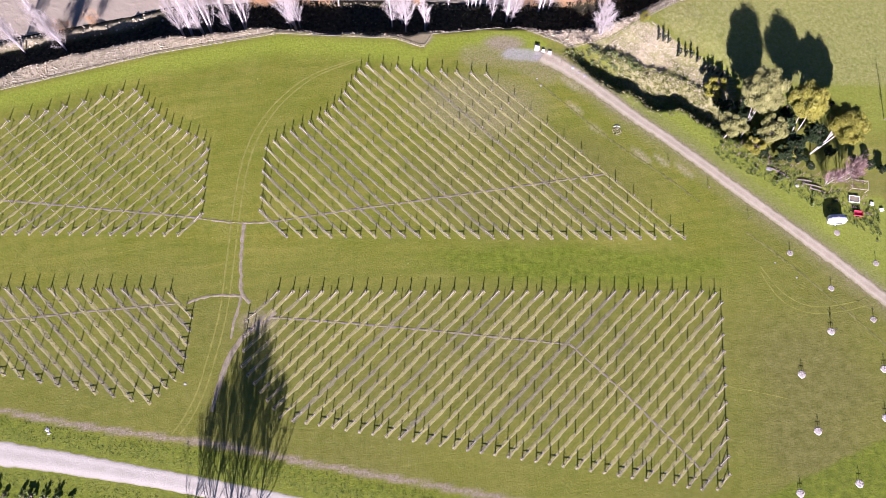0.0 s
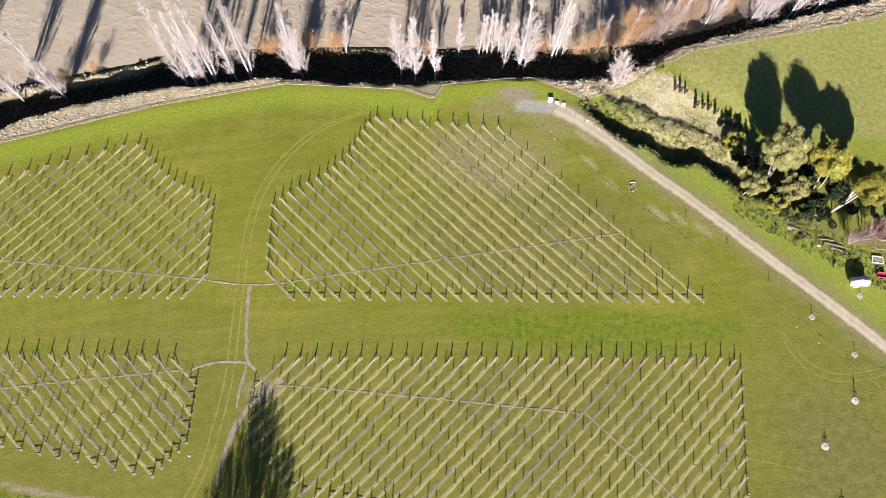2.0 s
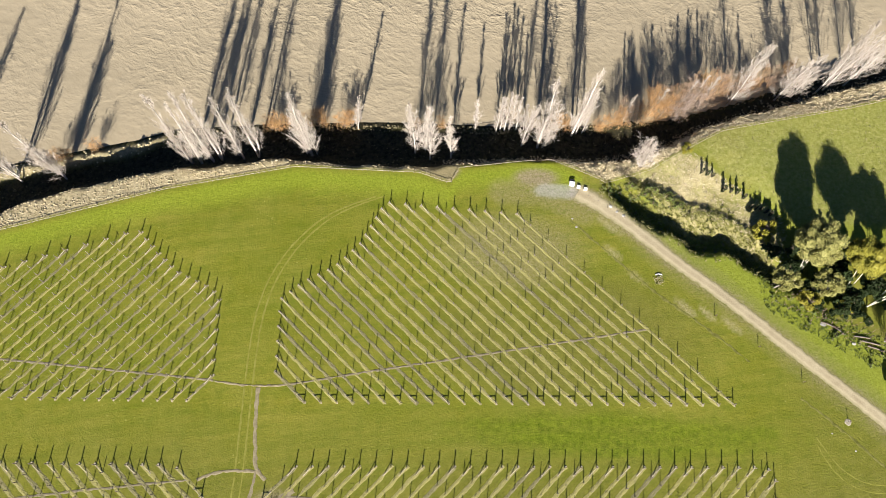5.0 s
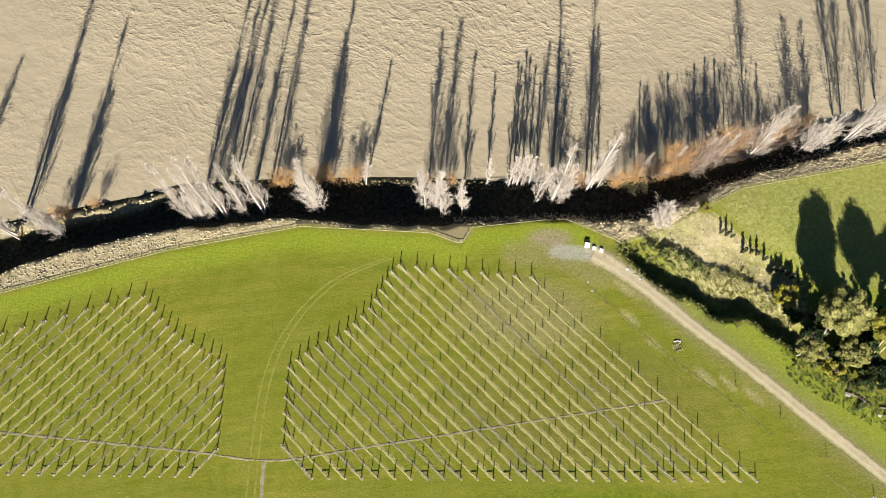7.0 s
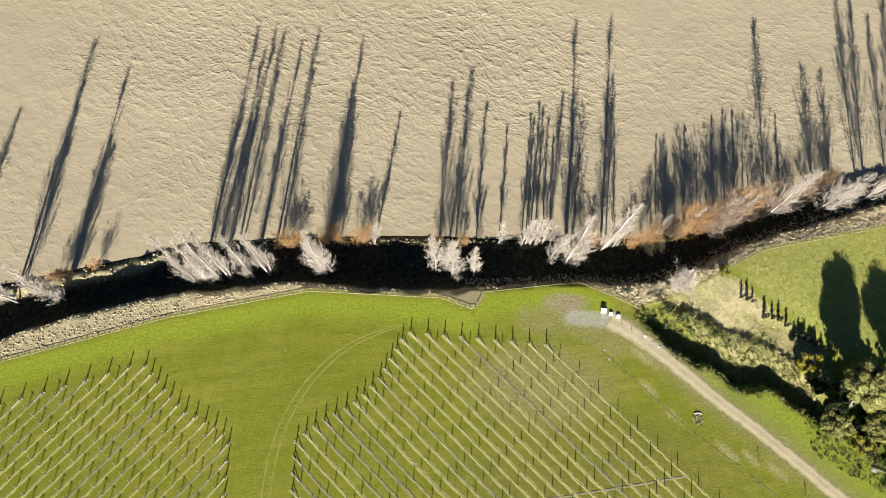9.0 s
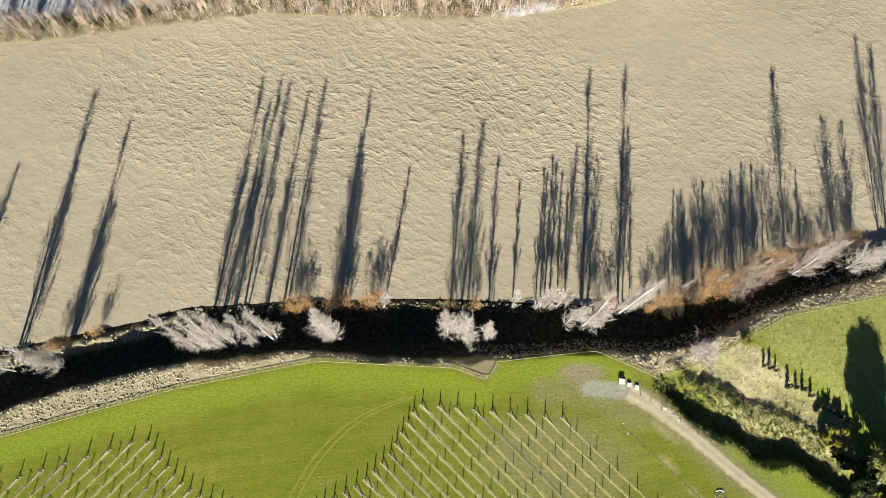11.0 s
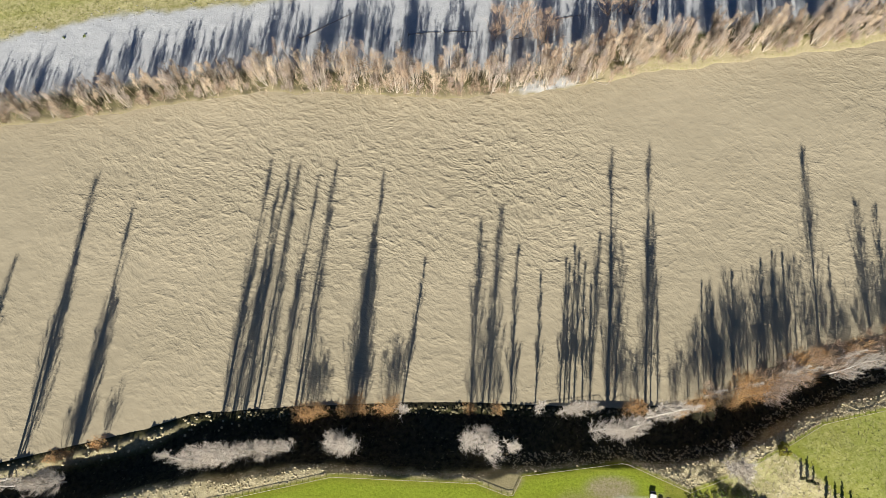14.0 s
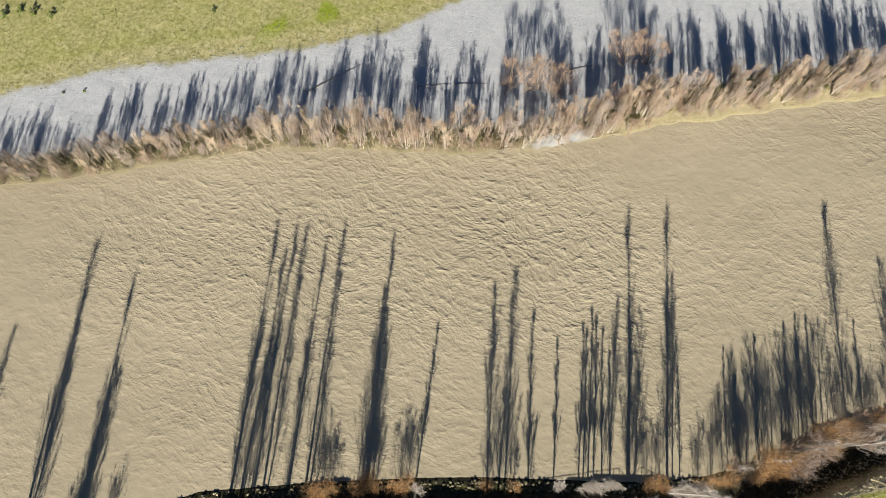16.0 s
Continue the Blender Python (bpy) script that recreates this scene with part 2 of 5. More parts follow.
M_MULCH = simple("pale_mulch", (0.36, 0.325, 0.25), (0.58, 0.535, 0.44), 2.5, 0.95, 0.1, relief=0.05)
M_CONCRETE = simple("pale_concrete", (0.42, 0.40, 0.36), (0.56, 0.54, 0.49), 1.2, 0.9, 0.2)
M_RUSTYIRON = simple("corrugated_roofing", (0.16, 0.14, 0.12), (0.34, 0.31, 0.28), 1.2, 0.6, 0.4)
M_STONE = simple("river_stone", (0.26, 0.25, 0.23), (0.48, 0.46, 0.42), 1.5, 0.9, 0.2, 0.4)


# ---- shape helpers ----
def mesh_of(name, verts, faces, smooth=False):
    me = bpy.data.meshes.new(name)
    me.from_pydata(np.asarray(verts).tolist(), [], faces if isinstance(faces, list) else faces.tolist())
    if smooth:
        me.polygons.foreach_set("use_smooth", np.ones(len(me.polygons), dtype=bool))
    me.update()
    return me


def part(name, me, material, parent, label="", m=None, kind=""):
    if not me.materials:
        me.materials.append(material)
    ob = new(name, me)
    ob.parent = parent
    if m is not None:
        ob.matrix_basis = m
    return tagged(ob, label, kind=kind)


def thing(name, label, category, group="", at=(0, 0, 0), turn=0.0):
    ob = new(name)
    ob.empty_display_size = 0.2
    ob.matrix_basis = pose(*at, 0, 0, turn)
    return tagged(ob, label, category, group)


def structure(name, me, material, label, category):
    me.materials.append(material)
    return tagged(new(name, me), label, category, kind="structure")


def rings(d, n):
    d = d / np.maximum(np.linalg.norm(d, axis=1, keepdims=True), 1e-6)
    ref = np.where(np.abs(d[:, 2:3]) < 0.9, [[0.0, 0.0, 1.0]], [[1.0, 0.0, 0.0]])
    u = np.cross(d, ref)
    u /= np.linalg.norm(u, axis=1, keepdims=True)
    w = np.cross(d, u)
    a = np.arange(n) * 2 * np.pi / n
    return u[:, None, :] * np.cos(a)[None, :, None] + w[:, None, :] * np.sin(a)[None, :, None]


def tubes(a, b, ra, rb, n=4):
    """Tapered rods from a to b: vertices and faces."""
    a, b = np.atleast_2d(a).astype(float), np.atleast_2d(b).astype(float)
    ra, rb = np.broadcast_to(ra, len(a)), np.broadcast_to(rb, len(a))
    r = rings(b - a, n)
    v = np.concatenate([a[:, None] + r * ra[:, None, None], b[:, None] + r * rb[:, None, None]], 1).reshape(-1, 3)
    i = np.arange(n)
    q = np.stack([i, (i + 1) % n, (i + 1) % n + n, i + n], 1)
    f = (q[None] + (np.arange(len(a)) * 2 * n)[:, None, None]).reshape(-1, 4)
    return v, f.tolist()


def spikes(a, b, ra, n=3):
    """Slender cones from a to b."""
    a, b = np.atleast_2d(a).astype(float), np.atleast_2d(b).astype(float)
    ra = np.broadcast_to(ra, len(a))
    v = np.concatenate([a[:, None] + rings(b - a, n) * ra[:, None, None], b[:, None]], 1).reshape(-1, 3)
    i = np.arange(n)
    t = np.stack([i, (i + 1) % n, np.full(n, n)], 1)
    f = (t[None] + (np.arange(len(a)) * (n + 1))[:, None, None]).reshape(-1, 3)
    return v, f.tolist()


def joined(*pieces):
    vs, fs, k = [], [], 0
    for v, f in pieces:
        vs.append(np.asarray(v, float).reshape(-1, 3))
        fs += [[i + k for i in face] for face in f]
        k += len(vs[-1])
    return np.concatenate(vs), fs


def box(x0, y0, z0, x1, y1, z1, bevel=0.0):
    bm = bmesh.new()
    bmesh.ops.create_cube(bm, size=1)
    for v in bm.verts:
        v.co = ((x0 + x1) / 2 + v.co.x * (x1 - x0), (y0 + y1) / 2 + v.co.y * (y1 - y0), (z0 + z1) / 2 + v.co.z * (z1 - z0))
    if bevel:
        bmesh.ops.bevel(bm, geom=bm.edges[:], offset=bevel, segments=2, affect="EDGES")
    bm.verts.index_update()
    v, f = [tuple(p.co) for p in bm.verts], [[p.index for p in q.verts] for q in bm.faces]
    bm.free()
    return v, f


def pole(height, r, sides=8):
    """A round post with a chamfered top, standing on the origin and let a little into the ground."""
    a = np.arange(sides) * 2 * np.pi / sides
    c = np.stack([np.cos(a), np.sin(a)], 1)
    levels = ((-0.2, r), (height - 0.03, r * 0.95), (height, r * 0.7))
    v = np.concatenate([np.c_[c * k, np.full(sides, z)] for z, k in levels])
    f = [[i + s * sides, (i + 1) % sides + s * sides, (i + 1) % sides + (s + 1) * sides, i + (s + 1) * sides] for s in (0, 1) for i in range(sides)]
    return v, f + [list(range(2 * sides, 3 * sides))]


# ---- the lie of the land ----
FENCE = [(-3000, -430), (-400, 0), (-150, 71), (-104.4, 85.6), (-70.5, 96.4), (-41.8, 103.1), (-13.3, 102.6), (-6.1, 100.2), (-4.1, 104.2), (16.5, 107.2), (29.3, 101.9), (40.1, 105.8), (57.5, 115.8), (89.1, 123.2), (135, 136)]
BRINK = [(-3000, -415), (-400, 12), (-150, 74.5), (-105.4, 90.3), (-99.1, 93.1), (-90.7, 96.2), (-83, 98.6), (-73, 100.8), (-61.2, 102.6), (-50.9, 104.2), (-45, 104.9), (-38, 104.6), (-28, 103.9), (-20, 103.8), (-12, 103.9), (-8, 105.0), (5, 105.9), (16, 107.2), (22, 106.9), (28, 106.8), (35, 108.2), (42, 110.6), (54, 116.8), (68, 121.8), (81.6, 126.2), (135, 143), (400, 225), (3000, 705)]
SHORE = [(-3000, -395), (-400, 32), (-150, 90), (-110.6, 103.4), (-98, 106.7), (-82, 110.9), (-73, 114.4), (-52, 116.4), (-27.6, 117.7), (-15, 118.1), (4.6, 118), (17, 118), (30.6, 119.4), (47, 122.5), (65, 128), (82.7, 135), (135, 153), (400, 235), (3000, 715)]
FARSHORE = [(-3000, -300), (-400, 115), (-160, 174), (-128, 182), (-109, 184.7), (-90, 189), (-63, 193.6), (-22.5, 193.1), (-2, 194.8), (17, 198.7), (33, 202.6), (61, 207.3), (86, 212), (135, 223), (400, 300), (3000, 790)]
BAREND = [(-3000, -270), (-400, 140), (-160, 197), (-133, 205.5), (-107, 213.4), (-65, 219.5), (-37, 227), (-22, 236), (0, 250), (40, 268), (90, 290), (135, 300), (400, 360), (3000, 860)]
GULLY = [(20, 106), (29.6, 98.9), (35.7, 93.1), (43.9, 89.1), (47.9, 85.9), (52, 85.1), (56.4, 85.6), (60.2, 82.6), (66, 78.5), (75, 73), (95, 64)]
SLOPE_TOP = [(38, 108), (46, 111), (51.5, 109.8), (59.4, 102.3), (65.4, 98.6), (72, 92)]        # upper edge of the straw slope


def along(line, x):
    p = np.array(line, float)
    return np.interp(x, p[:, 0], p[:, 1])


def ease(v):
    v = np.clip(v, 0, 1)
    return v * v * (3 - 2 * v)


def lump(x, y):
    """Smooth unevenness between -1 and 1, from crossed waves."""
    return (np.sin(0.9 * x + 1.7 * np.sin(0.31 * y)) * np.sin(0.8 * y + 1.3 * np.sin(0.37 * x)) * 0.6
            + np.sin(2.3 * x + 0.9 * y + 2 * np.sin(0.5 * y)) * np.sin(2.1 * y - 0.7 * x) * 0.4)


def land(x, y):
    x, y = np.asarray(x, float), np.asarray(y, float)
    brink, shore, far = along(BRINK, x) + 0.7 * lump(0.45 * x, 4.0), along(SHORE, x), along(FARSHORE, x)
    s = (y - brink) / (shore - brink)
    z = 0.05 * np.sin(0.07 * x) * np.sin(0.09 * y)
    verge = ease((y - along(FENCE, x)) / 4.5) * (1 - ease((y - far + 10) / 5))
    z = z - (0.12 + 0.6 * ease((x - 36) / 12)) * verge - 5.35 * (1 - (1 - np.clip(s / 0.4, 0, 1)) ** 2.2) - 0.48 * ease(s) - 2.0 * ease((y - shore) / 5)
    k = 0.9 + 1.1 * (x > 8)
    z = z + (0.10 + 0.42 * ease((x - 8) / 8) * (1 - 0.6 * ease((x - 44) / 8))) * lump(x * k, y * k) * verge * (1 - 0.75 * ease(s / 0.8)) * (y < shore + 2)
    low = ease((-66 - x) / 16)
    z = z + (0.05 + 0.85 * low + (0.3 + 0.4 * low) * lump(0.5 * x, 0.7 * y + 9)) * np.exp(-((y - shore + 0.9 + 0.8 * low) / (0.7 + 0.7 * low)) ** 2) - 0.25 * low * (ease((y - along(FENCE, x)) / (brink - along(FENCE, x) + 1)) - ease(s / 0.42)) * (y < shore + 30)
    hollow = ease((x - 6) / 8) * (1 - ease((x - 46) / 8))
    z = z - 0.35 * hollow * ease((y - along(FENCE, x) - 0.8) / 4.5) * (1 - ease(s / 0.4))
    z = np.where(y < shore - 0.4, np.maximum(z, -5.95), z)
    back = y - far + 0.9 * lump(0.35 * x, 3.0) * np.exp(-((y - far) / 5) ** 2)
    z = z + 2.2 * ease((back + 2.3) / 3.2) + 0.75 * ease((back - 1.0) / 2) + 0.1 * lump(0.3 * x, 0.3 * y) * ease(back / 4) + 0.7 * ease((y - along(BAREND, x)) / 25)
    d = y - along(GULLY, x)
    d = d + 0.9 * lump(0.7 * x, 0.3 * y)
    here = ease((x - 27) / 8) * (1 - ease((x - 66) / 14)) * (y < brink + 30)
    z = z + here * (1 - ease((y - brink) / 4)) * (-2.9 * ease((d + 0.3) / 1.8) + 1.6 * ease((d - 4.6) / 5) - 0.6 * ease((d - 10.5 - 1.2 * np.sin(0.3 * x)) / 1.2) + 1.0 * ease((d - 12) / 8) + 1.2 * ease((d - 15) / 14) + 0.34 * lump(x, y) * ease(d / 2) * (1 - ease((d - 16) / 4)))
    return z


def near_line(x, y, pts):
    """Distance to a broken line."""
    best = np.full(np.shape(x), 1e9)
    for (ax, ay), (bx, by) in zip(pts[:-1], pts[1:]):
        l2 = (bx - ax) ** 2 + (by - ay) ** 2
        k = np.clip(((x - ax) * (bx - ax) + (y - ay) * (by - ay)) / l2, 0, 1)
        best = np.minimum(best, np.hypot(x - ax - k * (bx - ax), y - ay - k * (by - ay)))
    return best


def steps(lo, hi, fine, reach):
    out, g = [], fine
    while (out[-1] if out else 0) < reach:
        g *= 1.35
        out.append((out[-1] if out else 0) + g)
    o = np.array(out)
    return np.concatenate([lo - o[::-1], np.arange(lo, hi + 1e-6, fine), hi + o])


TRACK = [(23, 99.2), (27, 97.0), (33.2, 92.5), (43.6, 83.6), (54, 75.7), (69.6, 62.4), (81.1, 53.0), (96, 39.9), (122, 16)]
LANE = [(-150, 10.5), (-110, 5.6), (-86.9, 3.0), (-75.4, 1.8), (-56, -0.7), (-30, -4.7), (0, -10), (60, -22)]
DITCH = [(-120, 15.5), (-88.8, 11.3), (-71, 8.6), (-42, 5.6), (-24, 2.6), (3, -1.2), (40, -7)]


def make_ground():
    gx, gy = steps(-145, 125, 0.75, 3200), steps(-15, 262, 0.75, 3200)
    x, y = np.meshgrid(gx, gy)
    nx, ny = len(gx), len(gy)
    x, y = x.ravel(), y.ravel()
    z = land(x, y)
    i = (np.arange(ny - 1)[:, None] * nx + np.arange(nx - 1)).ravel()
    me = mesh_of("ground", np.c_[x, y, z], np.stack([i, i + 1, i + nx + 1, i + nx], 1), True)
    fence, brink, shore, far, bar = (along(l, x) for l in (FENCE, BRINK, SHORE, FARSHORE, BAREND))
    rag = 0.5 * lump(x * 0.6, y * 0.6)
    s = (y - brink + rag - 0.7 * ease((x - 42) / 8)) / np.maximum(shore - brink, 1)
    inside = fence - y
    track, lane = near_line(x, y, TRACK), near_line(x, y, LANE)
    gully = y - along(GULLY, x)
    beyond = y - along(TRACK, x)                    # positive on the river side of the track
    cover = {}
    flush = np.maximum(1 - ease((np.hypot((x + 69) / 6.5, (y - 225 - 0.9 * (x + 69)) / 4) - 0.5 + 0.5 * rag) / 0.6), 1 - ease((np.hypot((x + 55.5) / 3.5, (y - 231.5) / 4.5) - 0.5 + 0.5 * rag) / 0.6)) * ease((y - bar - 1) / 2)
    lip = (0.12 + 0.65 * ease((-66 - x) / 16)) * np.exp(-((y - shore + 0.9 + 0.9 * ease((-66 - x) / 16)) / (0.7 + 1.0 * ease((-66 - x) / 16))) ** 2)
    # bank shade painted down to the shore, left off the lit lip
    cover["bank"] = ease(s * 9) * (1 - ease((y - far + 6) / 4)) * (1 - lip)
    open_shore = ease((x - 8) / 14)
    # the same dark tone, thinner, along the far shore and sapling floor
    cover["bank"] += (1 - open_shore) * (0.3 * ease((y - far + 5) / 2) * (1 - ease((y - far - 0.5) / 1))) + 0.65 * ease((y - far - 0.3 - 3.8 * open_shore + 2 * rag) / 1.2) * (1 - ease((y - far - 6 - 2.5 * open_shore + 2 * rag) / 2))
    top = along(SLOPE_TOP, x)
    slope = ease((gully - 8.6 - 1.6 * rag) / 2.5) * ease((top - y + 1.2 * rag) / 1.5) * ease((x - 33) / 3) * (1 - ease((x - 66) / 4)) * (y < fence)
    banks = 0.45 * ease((gully - 3.6) / 1.5) * (1 - ease((gully - 10) / 3)) * ease((x - 38) / 8) * (1 - ease((x - 64) / 5)) * (y < fence)
    dry = sum(1 - ease((np.hypot((x - cx) / rx, (y - cy + 0.75 * (x - cx)) / ry) - 0.45 + 0.9 * rag) / 0.6) for cx, cy, rx, ry in ((45.6, 72.4, 3.2, 1.5), (49.8, 71.8, 2.4, 1.3), (35.2, 79.2, 2.6, 1.2), (30.4, 84.8, 2.2, 1.2), (55.2, 69.2, 2.4, 1.1), (29.6, 91.4, 3.4, 1.4)))
    cover["straw"] = np.maximum.reduce([ease((-inside - 0.3) / 0.8) * (1 - ease(s * 5)), (0.52 + 0.35 * lump(0.25 * x, 0.3 * y)) * slope, banks, (0.42 + 0.3 * rag) * np.clip(dry, 0, 1), 0.07 * ease((x - 48) / 6) * ease((y - top) / 2) * (y < fence)])
    cover["straw"] = np.where(y > far - 8, (0.45 + 0.15 * open_shore) * ease((y - far + 4) / 1.0) * (1 - ease((y - far - 4 + 2 * rag) / 2.5)) + 0.5 * ease((y - bar + 3 + 3 * rag) / 2) * (1 - ease((y - bar - 4) / 5)), cover["straw"])
    cover["straw"] = np.maximum(cover["straw"], (0.30 + 0.25 * rag) * ease((y - bar - 4) / 6) * (1 - flush))
    cover["gravel"] = ease((y - far - 5 - 3 * open_shore + 2.5 * rag) / 3) * (1 - ease((y - bar + 1 + 2 * rag) / 2.5))
    spit = np.hypot((x - 4.5) / 9, (y - 197.4 - 0.25 * (x - 4.5)) / 1.7)
    cover["gravel"] = np.maximum(cover["gravel"], 0.65 * (1 - ease((spit - 0.7 + 0.5 * rag) / 0.3)))
    cover["straw"] = np.maximum(cover["straw"], np.minimum(0.9, 1.8 * lip))
    pad = np.hypot((x - 18) / 5.2, (y - 99.2) / 1.9)
    cover["gravel"] = np.maximum(cover["gravel"], 0.42 * (1 - ease((pad - 0.7 + 0.3 * rag) / 0.5)))
    cover["lush"] = 0.62 * ease(inside / 1.5) * (1 - ease((inside - 3 + 1.5 * rag) / 5)) * (x < 24) + 0.36 * ease((x - 60) / 5) * ease((gully - 14) / 5) * (y < brink)
    cover["lush"] += 0.08 * ease((along(DITCH, x) - 0.6 - y) / 1.0) * (1 - ease((lane - 9) / 3)) * (x < 60)
    cover["lush"] += 0.7 * flush + 0.58 * ease((beyond - 1.5) / 1.5) * (1 - ease((gully + 0.5) / 1.2)) * (x > 30) * (x < 100)
    cover["rough"] = np.maximum.reduce([0.75 * ease((y - bar) / 3) * (1 - 0.9 * flush), (0.05 + 0.5 * ease((lump(0.22 * x, 0.5 * y + 5) - 0.15) / 0.4)) * ease((y - far + 6) / 2) * (1 - ease((y - far - 3.5) / 1.5)) * open_shore, 0.42 * ease((x - 48) / 8) * ease((y - top) / 3) * (y < fence), 0.12 * ease((beyond - 2) / 2) * (x > 24) * (y < brink + 3), 0.10 * (1 - ease((lane - 3.2) / 5)) * (y < along(DITCH, x) - 0.5)])
    cover["worn"] = np.maximum.reduce([np.where(x > 20, 0.45, 0.85) * ease((y - far + 6) / 2) * (1 - ease((y - far - 5.5 + 3 * rag) / 2)), 0.5 * (1 - ease((near_line(x, y, [(6, 98.5), (14, 98.8), (24, 94)]) - 1.5 + rag) / 3)), 0.6 * (1 - ease((np.hypot((x - 8) / 18, (y - 85) / 10) - 0.45) / 0.7)),
                                       0.22 * (1 - ease((np.abs(track - 3.2) - 0.4 + 0.5 * rag) / 1.4)) * (y < 95), 0.9 * (1 - ease((np.hypot((x + 39) / 5, (y - 31) / 3) - 0.4) / 0.7)), 0.95 * (1 - ease((np.hypot((x + 7.6) / 4.2, (y - 103.4) / 2.6) - 0.6) / 0.4))])
    cover["dirt"] = np.maximum.reduce([np.where(x > 20, 0.62 - 0.4 * lump(0.2 * x, 0.4 * y), 0.7) * ease((y - far + 5) / 2) * (1 - ease((y - far - 0.6 - 2.0 * open_shore + rag) / 1.5)), 0.95 * (1 - ease((near_line(x, y, DITCH) - 0.2 + 0.4 * rag) / 0.6)), 0.8 * (1 - ease((np.hypot((x - 13.5) / 6, (y - 102.5) / 2.6) - 0.5) / 0.6)),
                                       0.35 * (1 - ease((np.hypot((x + 7.6) / 4.2, (y - 103.4) / 2.6) - 0.6) / 0.4)), 0.75 * (1 - ease((track - 1.5 + 0.7 * rag) / 1.3)) * (1 - 0.35 * ease((x - 36) / 10))])
    cover["rank"] = np.maximum(0.75 * ease((0.46 * (x - 63) - y - 1.4 + 0.6 * rag) / 1.0), (0.62 + 0.3 * rag) * ease((along(DITCH, x) - 0.9 - y) / 0.8) * (x < 60))
    cover["rank"] = np.maximum(cover["rank"], 0.35 * ease((beyond - 1.2) / 1.0) * (1 - ease((beyond - 4.5) / 2)) * (x > 45))
    cover["rank"] = np.maximum(cover["rank"], (0.80 + 0.3 * lump(0.12 * x, 1.6 * y)) * (1 - ease((np.hypot((x - 30) / 46, (y - 45.8) / 6.0) - 0.4 + 0.25 * rag) / 0.6)))
    patch = lump(0.07 * x + 3, 0.09 * y)
    cover["dull"] = (0.42 + 0.25 * patch) * (1 - ease((y - 30) / 24)) * (y > along(DITCH, x)) + (0.3 + 0.3 * patch) * ease((x - 60) / 12) * (y < 70)
    cover["dull"] = np.maximum(cover["dull"], 0.6 * (1 - ease((np.hypot((x - 20) / 42, (y - 24) / 16) - 0.5) / 0.7))) * (y < fence + 2)
    cover["dull"] = np.maximum(cover["dull"], (0.6 + 0.2 * patch) * (1 - ease((np.hypot((x - 20) / 34, (y - 66) / 17) - 0.5) / 0.6)))
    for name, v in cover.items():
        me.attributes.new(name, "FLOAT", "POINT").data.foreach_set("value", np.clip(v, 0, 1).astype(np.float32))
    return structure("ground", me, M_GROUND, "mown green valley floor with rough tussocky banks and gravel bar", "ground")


def ribbon(name, pts, widths, material, label, category, lift=0.05, step=0.7, across=7, rag=0.25, seed=3, fade=0.36):
    rng = np.random.default_rng(seed)
    p = np.array(pts, float)
    seg = np.r_[0, np.cumsum(np.hypot(*np.diff(p, axis=0).T))]
    s = np.arange(0, seg[-1], step)
    x, y, w = (np.interp(s, seg, c) for c in (p[:, 0], p[:, 1], np.broadcast_to(widths, len(p))))
    k = max(1, int(6 / step))
    pad = lambda a: np.convolve(np.r_[np.linspace(a[0] - (a[1] - a[0]) * k, a[0], k, endpoint=False), a, np.linspace(a[-1], a[-1] + (a[-1] - a[-2]) * k, k + 1)[1:]], np.ones(2 * k + 1) / (2 * k + 1), "valid")
    x, y = pad(x), pad(y)
    t = np.gradient(np.c_[x, y], axis=0)
    t /= np.linalg.norm(t, axis=1, keepdims=True)
    n = np.c_[-t[:, 1], t[:, 0]]
    u = np.linspace(-1, 1, across)
    jit = np.convolve(rng.normal(0, rag, len(s) + 2), [0.25, 0.5, 0.25], "valid"), np.convolve(rng.normal(0, rag, len(s) + 2), [0.25, 0.5, 0.25], "valid")
    off = u[None] * (w / 2)[:, None] + np.where(u > 0, u, 0)[None] * jit[0][:, None] + np.where(u < 0, u, 0)[None] * jit[1][:, None]
    X, Y = x[:, None] + n[:, :1] * off, y[:, None] + n[:, 1:] * off
    Z = land(X, Y) + lift * (1 - 1.6 * np.abs(u[None]) ** 4)
    i = (np.arange(len(s) - 1)[:, None] * across + np.arange(across - 1)).ravel()
    me = mesh_of(name, np.c_[X.ravel(), Y.ravel(), Z.ravel()], np.stack([i, i + across, i + across + 1, i + 1], 1), True)
    rut = np.broadcast_to(np.exp(-((np.abs(u) - 0.5) / 0.22) ** 2), X.shape).ravel()
    me.attributes.new("rut", "FLOAT", "POINT").data.foreach_set("value", rut.astype(np.float32))
    edge = np.broadcast_to(0.95 * ease((np.abs(u) - fade) / (0.96 - fade)), X.shape).ravel()
    me.attributes.new("edge", "FLOAT", "POINT").data.foreach_set("value", edge.astype(np.float32))
    return structure(name, me, material, label, category)


make_ground()
bm = bmesh.new()
bmesh.ops.create_grid(bm, x_segments=2, y_segments=2, size=3200)
me = bpy.data.meshes.new("water")
bm.to_mesh(me)
bm.free()
river = structure("water", me, M_WATER, "wide silt-brown river with small ripples", "river")
river.location = (0, 150, -6.1)
ribbon("road", LANE, [5.4, 5.4, 5.2, 4.6, 4.0, 3.9, 3.9, 3.9], M_ROAD, "white gravel farm road with worn wheel lines", "road", 0.07, 0.6, 17, 0.10, fade=0.74)
ribbon("track", TRACK, [5.0, 4.4, 3.7, 3.3, 3.1, 3.1, 3.1, 3.2, 3.2], M_TRACK, "pale dusty gravel track beside the vineyard", "track", 0.06, 0.45, 11, 0.16)
